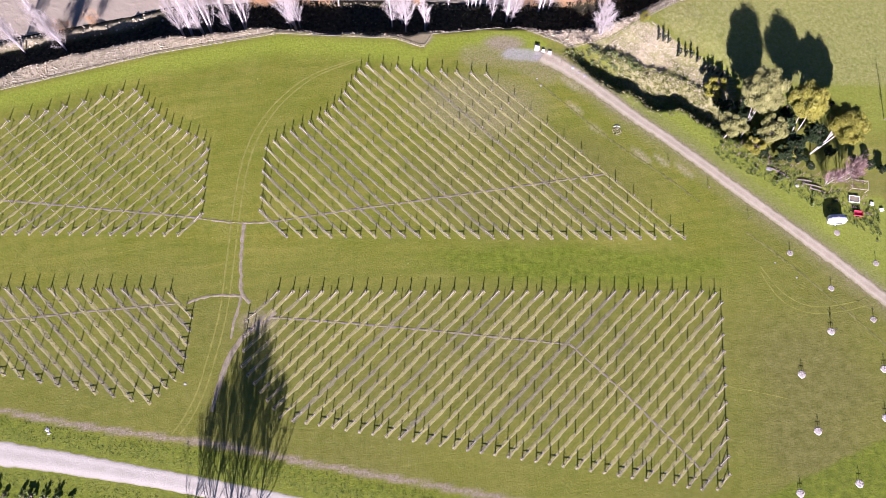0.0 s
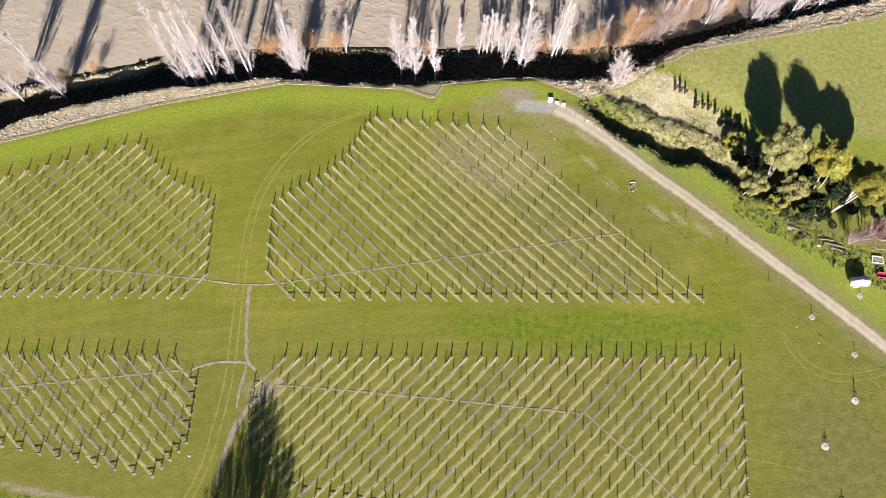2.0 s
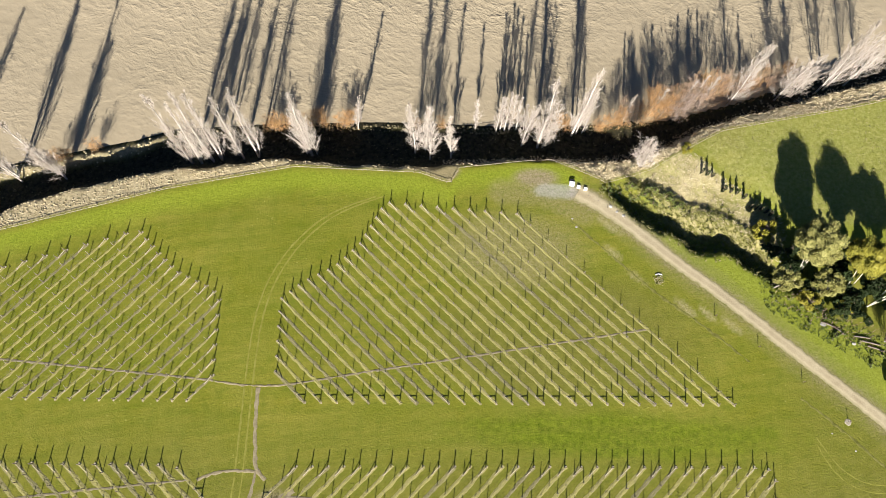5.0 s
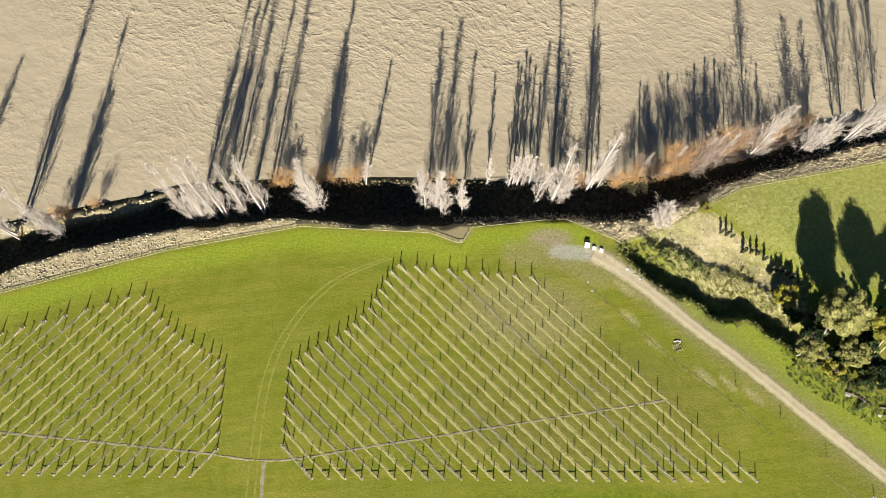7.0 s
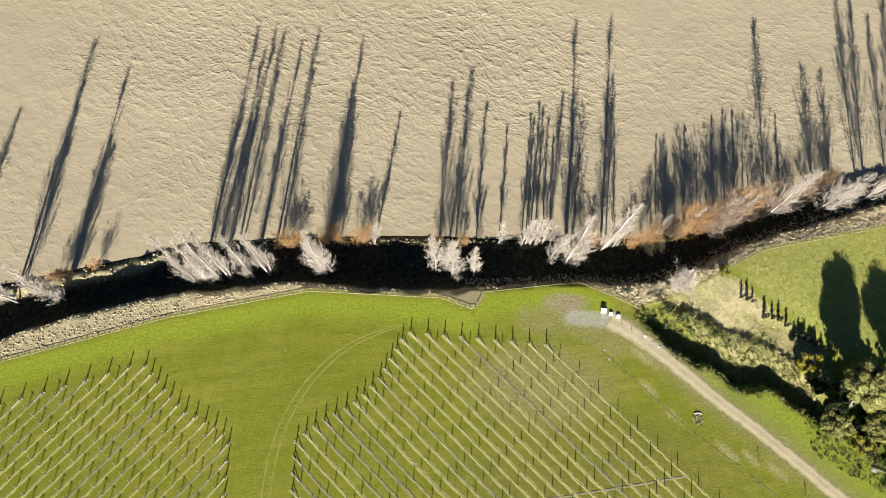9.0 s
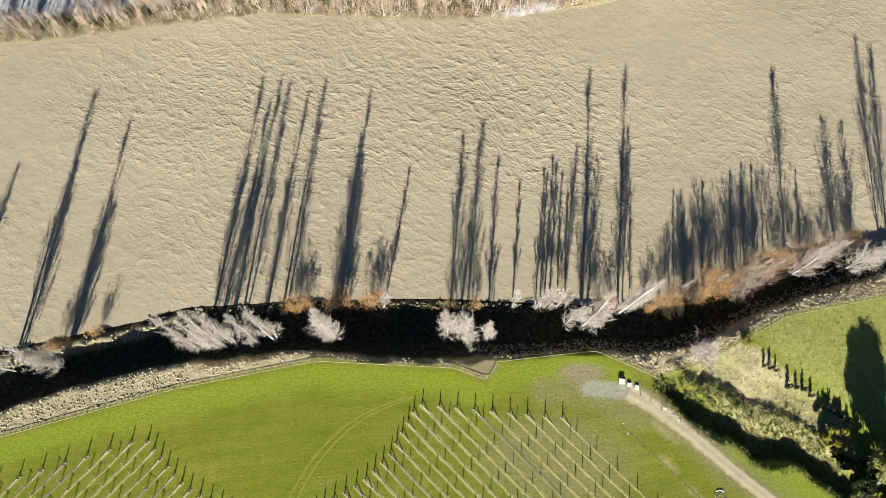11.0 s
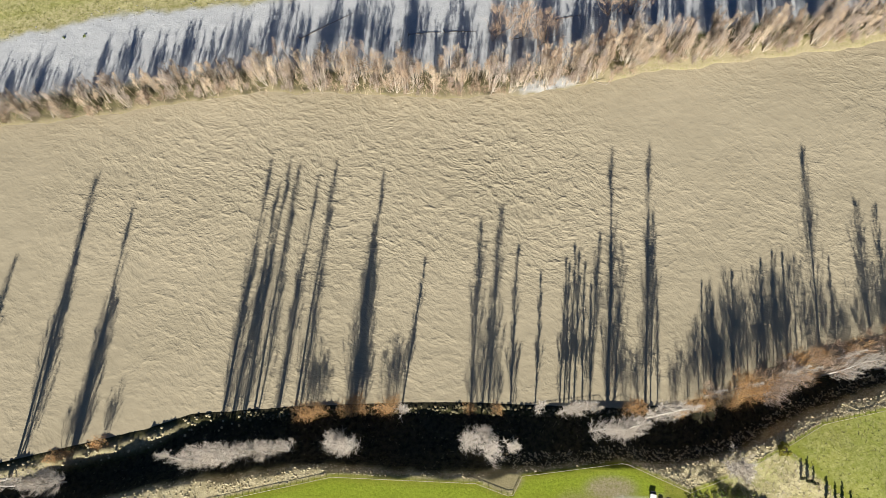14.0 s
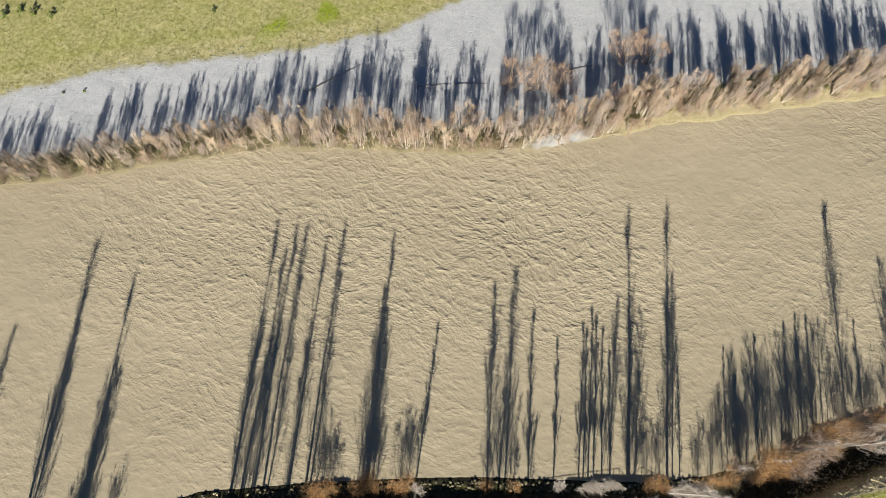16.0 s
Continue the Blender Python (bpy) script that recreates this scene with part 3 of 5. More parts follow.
# flat ribbon: the furrow's dark edge is in its colour, not its shape
ribbon("furrow", [(21, 92.2), (24.5, 89.0), (33, 81.4), (40.3, 74.9), (49, 69.0), (58, 61.5)], 0.55, M_FURROW, "furrow beside the track, its shade painted as darker grass", "furrow", 0.02, 0.4, 5, 0.22, 90)
for n, (line, w) in enumerate((
        ([(-44.4, 53.0), (-44.2, 45), (-43.6, 40), (-42.9, 36.6)], 0.95), ([(-43.2, 37.2), (-42.2, 35.9), (-40.9, 34.8)], 0.9),
        ([(-42.9, 36.6), (-43.9, 31.0), (-44.1, 27.0)], 0.6), ([(-53.5, 54.0), (-46, 53.2), (-40.9, 53.2), (-37.8, 53.9)], 0.52),
        ([(-54.5, 35.0), (-52.9, 36.2), (-48, 36.9), (-42.9, 36.6)], 0.75),
        ([(-35.2, 33.4), (-37.5, 31.8), (-40.0, 29.6), (-42.7, 26.8), (-44.4, 23.8), (-45.3, 17.5), (-46.0, 12.0)], [1.3, 1.9, 1.3, 1.3, 1.5, 1.2, 0.8]),
        ([(-125, 58.8), (-99.6, 57.2), (-80.4, 56.0), (-53.5, 54.2)], 0.56), ([(-37.8, 53.9), (-23.5, 56.7), (8.1, 62.5), (36.6, 67.8)], 0.52),
        ([(-37.3, 32.2), (-21.6, 31.5), (2.4, 30.0), (27.4, 28.1)], 0.52), ([(27.4, 28.1), (37.6, 19.0), (52.5, 3.8)], 0.52),
        ([(-115, 26.6), (-93.1, 29.7), (-75.7, 32.2), (-56, 34.6)], 0.52))):
    ribbon("trench_line", line, w, M_TRENCH if n < 6 else M_FILL, "narrow line of bare filled-in soil across the grass", "soil line", 0.045, 0.35, 7, 0.12, 20 + n)
for n, shift in enumerate((-0.8, 0.8)):
    ribbon("tyre_line", [(-22 + shift, 96.5), (-31 + shift, 93), (-37 + shift, 88), (-42.7 + shift, 80), (-45.8 + shift, 71), (-46.5 + shift, 60), (-46.2 + shift, 32), (-49 + shift, 13.2), (-52.7 + shift, 7.5)],
           0.55, M_PRESSED, "faint pressed tyre line in the grass", "tyre line", 0.03, 0.5, 3, 0.1, 60 + n)


ribbon("furrow", [(67.6, 54.4), (76.0, 47.6), (82.6, 41.3), (90.6, 33.6), (97, 27)], 0.5, M_FURROW, "furrow line with pale stones, its shade painted as darker grass", "furrow", 0.02, 0.4, 5, 0.2, 91)
for n, shift in enumerate((0.0, 1.5)):
    ribbon("tyre_line", [(69.6, 45.2 + shift), (71.2 + shift, 40.4 + shift), (75.4, 36.6 + shift), (79, 35.9 + shift), (85, 36.4 + shift), (92, 38.6 + shift)], 0.35, M_PRESSED, "faint pressed tyre line in the grass", "tyre line", 0.03, 0.5, 3, 0.1, 93 + n)
ribbon("trench_line", [(58.6, 20.6), (65, 19.4), (72.6, 18.0)], 0.22, M_PRESSED, "thin straight scar in the grass beside the vineyard", "soil line", 0.03, 0.4, 3, 0.06, 96)


# ---- vineyard ----
POST = 1.42
MID_POST = mesh_of("post", *pole(POST, 0.078))
CROSSARM = mesh_of("crossarm", *box(-0.035, -0.5, POST - 0.16, 0.035, 0.5, POST - 0.12))
END_POST = mesh_of("end_post", *pole(1.6, 0.105))
BRACE = mesh_of("brace", *joined(tubes([(2.0, 0, 0.03)], [(0.05, 0, 0.66)], 0.065, 0.055, 6), box(1.9, -0.14, -0.05, 2.2, 0.14, 0.09, 0.02)))
ANCHOR = mesh_of("anchor", *joined(box(-0.55, -0.16, -0.05, -0.22, 0.16, 0.08, 0.02), tubes([(-0.45, 0, 0.1)], [(0, 0, 0.9)], 0.012, 0.012, 3)))


def clip(poly, origin, d):
    """Where a line meets the outline of a convex or nearly convex field."""
    ks = []
    for (ax, ay), (bx, by) in zip(poly, poly[1:] + poly[:1]):
        ex, ey = bx - ax, by - ay
        den = d[0] * ey - d[1] * ex
        if abs(den) < 1e-9:
            continue
        k = ((ax - origin[0]) * ey - (ay - origin[1]) * ex) / den
        m = ((ax - origin[0]) * d[1] - (ay - origin[1]) * d[0]) / den
        if 0 <= m <= 1:
            ks.append(k)
    return (min(ks), max(ks)) if len(ks) > 1 else None


def vine_row(a, b, group, arms, spacing, rng, half_width):
    """One row of the trellis from a to b: posts, end posts with braces, wires, dormant vines and the bare strip beneath."""
    a, b = np.array(a), np.array(b)
    length = np.hypot(*(b - a))
    ang = math.degrees(math.atan2(*(b - a)[::-1]))
    row = thing("vine_row", "trellised row of bare dormant grapevines over a strawy soil strip", "vine row", group, (a[0], a[1], float(land(*a))), ang)
    for x0, turn in ((0.0, 0), (length, 180)):
        m = pose(x0, 0, 0, 0, 0, turn)
        part("end_post", END_POST, M_POST, row, "stout end post", m @ pose(0, 0, 0, 0, -2, 0))
        part("brace", BRACE, M_BRACE, row, "pale diagonal timber brace", m)
        part("anchor", ANCHOR, M_BRACE, row, "pale anchor block with tie", m)
    first = -float(a @ (b - a)) / length
    for k in range(math.ceil((1.6 - first) / spacing), math.floor((length - 1.6 - first) / spacing) + 1):
        at = pose(first + k * spacing + rng.normal(0, 0.08), rng.normal(0, 0.03), 0, rng.normal(0, 1.5), rng.normal(0, 1.5), rng.uniform(-6, 6))
        part("post", MID_POST, M_POST, row, "", at)
        if arms:
            part("crossarm", CROSSARM, M_BRACE, row, "pale timber crossarm", at)
    wire = mesh_of("wire", *tubes([(0, 0, 0)], [(length, 0, 0)], 0.003, 0.003, 3))
    for h in (0.75, 1.05, POST - 0.06):
        part("wire", wire, M_WIRE, row, "", pose(0, 0, h))
    x = np.arange(0.9, length - 0.6, 1.55) + rng.normal(0, 0.1, len(np.arange(0.9, length - 0.6, 1.55)))
    x = x[rng.random(len(x)) > 0.06]
    if len(x):
        o = np.zeros(len(x))
        foot, head = np.c_[x, o + rng.normal(0, 0.04, len(x)), o - 0.05], np.c_[x + rng.normal(0, 0.07, len(x)), o, o + 0.74]
        arm = [np.c_[head[:, 0] + sgn * rng.uniform(0.45, 0.75, len(x)), rng.normal(0, 0.04, len(x)), o + 0.8] for sgn in (-1, 1)]
        canes_a = np.concatenate([head[:, :] + (e - head) * k for e in arm for k in (0.35, 0.85)])
        canes_b = canes_a + np.c_[rng.normal(0, 0.12, len(canes_a)), rng.normal(0, 0.12, len(canes_a)), rng.uniform(0.15, 0.5, len(canes_a))]
        part("vines", mesh_of("vines", *joined(tubes(foot, head, 0.024, 0.016, 4), tubes(head, arm[0], 0.011, 0.007, 3), tubes(head, arm[1], 0.011, 0.007, 3), spikes(canes_a, canes_b, 0.005))), M_VINE, row, "pruned leafless vines", kind="stuff")
    s = np.arange(-0.5, length + 0.7, 0.45)
    u = np.array([-1, -0.5, 0, 0.5, 1])
    half = half_width + rng.normal(0, 0.04)
    e = [half + np.convolve(rng.normal(0, 0.11, len(s) + 2), [0.3, 0.4, 0.3], "valid") for _ in "lr"]
    Y = np.where(u[None] > 0, u[None] * e[0][:, None], u[None] * e[1][:, None]) + 0.04 * np.sin(s * 0.7)[:, None]
    Z = 0.045 * (1 - np.abs(u[None]) ** 2) - 0.012 + rng.normal(0, 0.012, Y.shape)
    X = np.broadcast_to(s[:, None], Y.shape)
    d = (b - a) / length
    Z = Z + land(a[0] + d[0] * X - d[1] * Y, a[1] + d[1] * X + d[0] * Y) - land(*a)
    i = (np.arange(len(s) - 1)[:, None] * 5 + np.arange(4)).ravel()
    part("soil_strip", mesh_of("soil_strip", np.c_[X.ravel(), Y.ravel(), Z.ravel()], np.stack([i, i + 5, i + 6, i + 1], 1)), M_STRIP, row, "strip of straw and bare soil", pose(0, 0, 0.02))


def vineyard(group, poly, anchor, angle, spacing, arms, seed, half_width, post_gap=5.2):
    rng = np.random.default_rng(seed)
    d = np.array([math.cos(radians(angle)), math.sin(radians(angle))])
    nrm = np.array([-d[1], d[0]])
    for k in range(-70, 71):
        o = np.array(anchor) + nrm * k * spacing
        hit = clip(poly, o, d)
        if hit and hit[1] - hit[0] > 3.2:
            vine_row(o + d * hit[0], o + d * hit[1], group, arms, post_gap, rng, half_width)


vineyard("rows of the north-west block", [(-128, 67), (-101.7, 77), (-86, 82.4), (-74.6, 86.3), (-69.6, 81.1), (-64.6, 76.9), (-58.4, 74.3), (-54.9, 72.0), (-54.1, 54.0), (-57.9, 50.1), (-96.5, 49.3), (-128, 48.5)], (0.03, -0.03), 49.0, 2.20, True, 1, 0.25)
vineyard("rows of the north-east block", [(-20.4, 94.8), (11.2, 92.9), (54.8, 52.7), (-37.7, 50.4), (-40.9, 53.4), (-41.6, 71.6), (-37.4, 75.4), (-30.6, 79.3), (-25.6, 84.5)], (0.2, 0.22), -42.4, 2.26, False, 2, 0.38)
vineyard("rows of the south-east block", [(-38.2, 37.5), (58.5, 40.3), (60.1, 38.9), (57.8, 1.5), (54.9, -0.1), (-31.5, 11.4), (-40.8, 21.4), (-41.1, 34.0)], (0.11, -0.10), 47.0, 2.24, False, 3, 0.40)
vineyard("rows of the south-west block", [(-120, 36.0), (-93, 36.6), (-59.1, 37.2), (-53.0, 32.5), (-53.2, 20.1), (-59.0, 13.6), (-66.6, 14.9), (-88.1, 18.4), (-120, 23.5)], (0.36, 0.40), -42.45, 2.15, False, 4, 0.42)


# ---- trees ----
def slivers(rng, a, b, ra):
    """Hair-fine twigs from a to b."""
    d = b - a
    w = np.cross(d, rng.normal(0, 1, d.shape))
    w *= ra / np.maximum(np.linalg.norm(w, axis=1, keepdims=True), 1e-6)
    v = np.stack([a - w, a + w, b], 1).reshape(-1, 3)
    return v, np.arange(len(v)).reshape(-1, 3).tolist()


def bare_tree(seed, height, limbs, rise, reach, twigs, twig_len, twig_r, lean=0.0, low=0.08, flare=1.0, stems=1, girth=1.0, sprays=5, spread=0.5, bare=1.0, tight=0.0, taper=0.75):
    """Trunk and limbs, and the crown of fine twigs, of a leafless tree: two meshes' vertices and faces. tight: how far the side stems stand upright beside the first; taper: how soon the limbs shorten towards the top."""
    rng = np.random.default_rng(seed)
    wood, fine = [], []
    for st in range(stems):
        h = height * (1 if st == 0 else rng.uniform(0.62, 0.95))
        k = 7
        t = np.linspace(0, 1, k)
        off = np.array([0, 0]) if st == 0 else rng.normal(0, spread, 2)
        sway = np.cumsum(rng.normal(0, 0.010 * h, (k, 2)), axis=0) * t[:, None] + (rng.normal(0, 0.05 * (stems > 1) * (1 - tight), 2) + [lean, 0]) * h * t[:, None]
        core = np.c_[sway + off * np.clip(t * 5, 0.04, 1)[:, None], t * h * 0.96 - 0.3 * (t == 0)]
        r = girth * ((0.0072 * h + 0.04) * (1 - t) ** 0.8 + 0.02) * (1 if st == 0 else 0.75)
        wood.append(tubes(core[:-1], core[1:], r[:-1], r[1:], 6))
        u = low + (0.97 - low) * rng.random(limbs) ** 0.9
        base = np.stack([np.interp(u, t, core[:, c]) for c in range(3)], 1)
        az = np.arange(limbs) * 2.39996 + rng.normal(0, 0.4, limbs)
        el = np.radians(rng.normal(rise, 7, limbs) + 10 * u)
        ln = h * reach * ((1 - u) ** taper + 0.10) * rng.uniform(0.7, 1.15, limbs)
        dr = np.c_[np.cos(az) * np.cos(el), np.sin(az) * np.cos(el), np.sin(el)]
        mid = base + dr * (ln * 0.45)[:, None]
        dr2 = dr * [0.55, 0.55, 1.0] + np.c_[rng.normal(0, 0.08, (limbs, 2)), np.full(limbs, 0.25)]
        dr2 /= np.linalg.norm(dr2, axis=1, keepdims=True)
        tip = mid + dr2 * (ln * 0.55)[:, None]
        lr = bare * np.clip(0.0058 * ln + 0.015, 0.018, 0.11)
        wood += [tubes(base, mid, lr, lr * 0.65, 3), tubes(mid, tip, lr * 0.65, 0.010, 3)]
        m = limbs * twigs
        which = np.repeat(np.arange(limbs), twigs)
        q = rng.random(m) ** 0.6
        p0 = np.where((q < 0.45)[:, None], base[which] + (mid - base)[which] * (q / 0.45)[:, None], mid[which] + (tip - mid)[which] * ((q - 0.45) / 0.55)[:, None])
        dd = dr2[which] + rng.normal(0, 0.34 * flare, (m, 3)) + [0, 0, 0.15]
        dd /= np.linalg.norm(dd, axis=1, keepdims=True)
        tl = twig_len * rng.uniform(0.4, 1.2, m) * (0.45 + 0.55 * np.clip(ln[which] / (h * reach), 0, 1))
        p1 = p0 + dd * tl[:, None]
        fine.append(slivers(rng, p0, p1, twig_r * 1.2))
        w2 = np.repeat(np.arange(m), sprays)
        q0 = p0[w2] + (p1 - p0)[w2] * rng.uniform(0.2, 0.95, (len(w2), 1))
        d2 = dd[w2] + rng.normal(0, 0.45 * flare, (len(w2), 3)) + [0, 0, 0.12]
        d2 /= np.linalg.norm(d2, axis=1, keepdims=True)
        fine.append(slivers(rng, q0, q0 + d2 * (tl[w2] * rng.uniform(0.35, 0.8, len(w2)))[:, None], twig_r))
    return joined(*wood), joined(*fine)


def tree_kind(seed, bark, twig, **kw):
    wood, fine = bare_tree(seed, **kw)
    a, b = mesh_of("trunk", *wood, True), mesh_of("crown", *fine)
    a.materials.append(bark)
    b.materials.append(twig)
    return a, b, kw["height"]


def plant(name, kind, x, y, height, label, category, group, rng, z=None, tilt=2.0, shear=(0.0, 0.0)):
    trunk, crown, h0 = kind
    ob = thing(name, label, category, group)
    k = height / h0
    ob.matrix_basis = pose(x, y, float(land(x, y)) - 0.05 if z is None else z, rng.normal(0, tilt), rng.normal(0, tilt), 0) @ Matrix(((1, 0, shear[0], 0), (0, 1, shear[1], 0), (0, 0, 1, 0), (0, 0, 0, 1))) @ pose(0, 0, 0, 0, 0, rng.uniform(0, 360)) @ Matrix.Diagonal((k * rng.uniform(0.9, 1.1), k * rng.uniform(0.9, 1.1), k, 1))
    part("trunk", trunk, None, ob)
    part("crown", crown, None, ob)
    return ob


rng = np.random.default_rng(11)
POPLARS = [tree_kind(100 + i, M_BARK, M_TWIG, height=26.0, limbs=70, rise=62, reach=0.30, twigs=20, twig_len=1.5, twig_r=0.0145, low=0.04, flare=1.1, girth=0.85, bare=0.6, sprays=6) for i in range(3)]
TWINS = [tree_kind(110 + i, M_BARK, M_TWIG, height=26.0, limbs=44, rise=67, reach=0.23, twigs=17, twig_len=1.35, twig_r=0.0120, low=0.05, flare=1.1, girth=1.0, bare=0.55, sprays=6, stems=2, spread=0.7, tight=0.75) for i in range(2)]
ROUND = [tree_kind(120 + i, M_BARK, M_TWIG, height=20.0, limbs=40, rise=50, reach=0.36, twigs=20, twig_len=1.45, twig_r=0.014, low=0.08, stems=2, flare=1.2, bare=0.7, sprays=6) for i in range(2)]
SLIM = [tree_kind(140 + i, M_BARK, M_TWIG, height=16.0, limbs=34, rise=70, reach=0.22, twigs=18, twig_len=1.15, twig_r=0.0205, low=0.06, flare=1.0, bare=0.7, sprays=5) for i in range(2)]
WILLOWS = [tree_kind(160 + i, M_RUSTBARK, (M_BROWN, M_GREYTWIG, M_RUST, M_RUST)[i], height=12.0, limbs=22, rise=38, reach=0.52, twigs=14, twig_len=1.9, twig_r=0.0105, low=0.05, stems=4, spread=1.6, sprays=5, flare=1.3, bare=0.5) for i in range(4)]
SAPLINGS = [tree_kind(180 + i, M_FARBARK, (M_FARTWIG, M_UNDER, M_FARTWIG, M_GREYTWIG, M_BROWN)[i], height=12.0, limbs=13, rise=54, reach=0.19, twigs=9, twig_len=1.2, twig_r=0.0125, low=0.42, stems=4, spread=1.0, flare=1.9, girth=0.75, sprays=4, bare=0.5, taper=0.40) for i in range(5)]

# foot, height and sideways lean per metre of each tall poplar on the near bank
for x, y, h, lean in ((-122, 96, 22, 0), (-108.0, 101, 30, -0.02), (-106.9, 99.8, 21, 0), (-97.3, 101.5, 27, -0.03), (-96.6, 100.8, 17, 0), (-67.3, 105.5, 30.5, 0.005), (-65.2, 105.8, 27.5, 0.06), (-62.6, 106.5, 30.1, 0.02), (-60.7, 107, 28.8, 0.05), (-55.5, 107.5, 28.1, 0.02), (-52.0, 108, 28.6, 0),
                      (-39.3, 108.9, 28.3, 0), (-40.6, 109.4, 20.7, 0.04), (-38.2, 109.4, 19, 0), (-14.7, 110.6, 21, 0.016), (-11.1, 109.0, 23.2, 0.05), (-12.2, 111.5, 14, 0), (10.8, 113.5, 19.4, 0.035), (14.7, 113.2, 30, 0.018), (15.9, 113.2, 17.4, 0.06), (23.1, 116.8, 29.5, 0.06), (24.2, 117.4, 20, 0.04), (62.3, 126.8, 24.4, 0.03),
                      (74.1, 128.5, 18, 0), (78.4, 129.4, 16, 0), (84.8, 131, 26, 0), (86.9, 132, 25, 0.08), (92.3, 133.4, 22, 0.08), (96, 136, 24, 0.05)):
    kinds = TWINS if h > 26 else POPLARS if h > 18.5 else ROUND
    plant("poplar", kinds[rng.integers(len(kinds))], x, y, h * 1.05, "tall bare poplar with pale upswept branches on the river bank", "tree", "poplars on the near bank", rng, shear=(lean, 0), tilt=0.7)
for x, y, h, lean in ((-28.9, 116.6, 15.5, 0.2), (-6.1, 109.5, 20.2, 0.01), (-0.4, 117.6, 13.9, 0), (4.7, 117.2, 15.7, 0.05), (5.7, 117.8, 15, 0.04), (6.7, 117.6, 17.2, 0.04), (7.8, 117.6, 16.4, 0.06), (9.6, 118.0, 15, 0.05), (11.4, 117.8, 13, 0.03), (25.7, 117.6, 11.5, 0.08), (36.1, 121.6, 12, 0.08), (42.9, 123.4, 13.2, 0.09), (49.7, 125.4, 14, 0.1), (52.8, 126.2, 14.2, 0.1), (55.2, 126.4, 14, 0.1), (66.5, 130.5, 12, 0)):
    plant("slim_poplar", SLIM[rng.integers(2)], x, y, h, "slender bare poplar sapling with whitish twigs by the water", "tree", "slim poplars by the water", rng, shear=(lean, 0), tilt=0.7)
FENCE_TREE = tree_kind(145, M_BARK, M_TWIG, height=12.0, limbs=34, rise=52, reach=0.46, twigs=17, twig_len=1.5, twig_r=0.0145, low=0.10, stems=3, flare=1.1, girth=0.9, sprays=5, bare=0.7)
plant("round_tree", FENCE_TREE, 38.0, 107.0, 13.2, "low bare tree with whitish branches beside the fence", "tree", "", rng)
for n, (x, y, h, k) in enumerate(((29.6, 119.0, 7.5, 2), (32.4, 119.6, 8.5, 3), (35.0, 120.2, 9, 3), (37.6, 121.2, 10, 0), (40.2, 122.0, 11, 2), (43.0, 123.0, 12.5, 3), (45.8, 123.6, 12.5, 2), (47.6, 122.2, 10, 1), (49.2, 125.2, 13, 0), (51.6, 125.0, 12, 1), (54.2, 126.6, 13.5, 2), (57.2, 127.6, 13, 0), (60, 129.4, 11, 2), (66, 131.5, 11, 0), (70, 132.6, 10, 2), (73.6, 134.2, 10, 0), (78, 135.6, 9, 2))):
    plant("willow", WILLOWS[k], x, y, h * (0.98 if 42 < x < 60 else 0.84), ("spreading leafless willow with grey-brown twigs", "spreading leafless willow with pinkish grey twigs", "dense leafless willow with orange-brown twigs", "dense leafless willow with orange-brown twigs")[k], "tree", "rusty willows on the bank", rng)
for x, y, h in ((-98.6, 105.6, 5.5), (-97, 106.2, 5), (-89.9, 109.0, 5.5), (-50.4, 116.2, 6.5), (-48.0, 116.4, 7), (-46.2, 116.6, 5.5), (-40.8, 116.8, 6.5), (-38.6, 117.0, 7), (-37.0, 117.2, 6), (-32.2, 117.2, 7), (-30.4, 117.2, 6.5), (-14.8, 117.6, 4.5), (-9.4, 117.8, 5), (19.0, 118, 6.5), (21.5, 118, 6)):
    plant("willow_bush", WILLOWS[2 + rng.integers(2)], x, y, h, "low red-brown leafless bush at the water's edge", "bush", "bushes at the water's edge", rng)
# trees south of the lane, whose shadow falls over the vineyard corner
LANE_TREES = [tree_kind(200 + i, M_BARK, M_TWIG, height=16.0, limbs=56, rise=46, reach=0.60, twigs=20, twig_len=2.0, twig_r=0.0205, low=0.03, stems=1, sprays=5) for i in range(2)]
for n, (x, y, h) in enumerate(((-47.4, -9.8, 12.0), (-43.6, -9.0, 16.4), (-40.4, -9.8, 16.8), (-38.4, -9.0, 15.4), (-34.6, -9.4, 13.2))):
    plant("lane_tree", LANE_TREES[n % 2], x, y, h, "spreading bare tree with dense upswept twigs beside the lane", "tree", "trees beside the lane", rng)
GROWTH = [(-150, 8), (-117, 9.5), (-105, 10.5), (-87, 10.8), (-57, 13), (-31, 15.5), (-20, 13.5), (-8, 14), (2, 15), (20, 15), (39, 14), (112, 14)]
for k in range(400):
    # thicket on the far bank, thicker downstream
    x = -150 + 262 * (k + rng.uniform(-0.6, 0.6)) / 330 if k < 330 else rng.uniform(4, 110)
    x += 1.3 * math.sin(0.9 * x)
    back = rng.uniform(0.2, 6.4) + 1.5 * float(ease((x - 8) / 14))
    tall = along(GROWTH, x) * rng.uniform(0.62, 1.02) * (0.85 + 0.15 * math.sin(0.55 * x))
    if min(abs(x + 112), abs(x + 26)) > 1.3:
        plant("sapling", SAPLINGS[rng.integers(5)], x, along(FARSHORE, x) + back, tall, "leafless tan sapling crowded on the far river bank", "tree", "saplings on the far bank", rng, tilt=4)
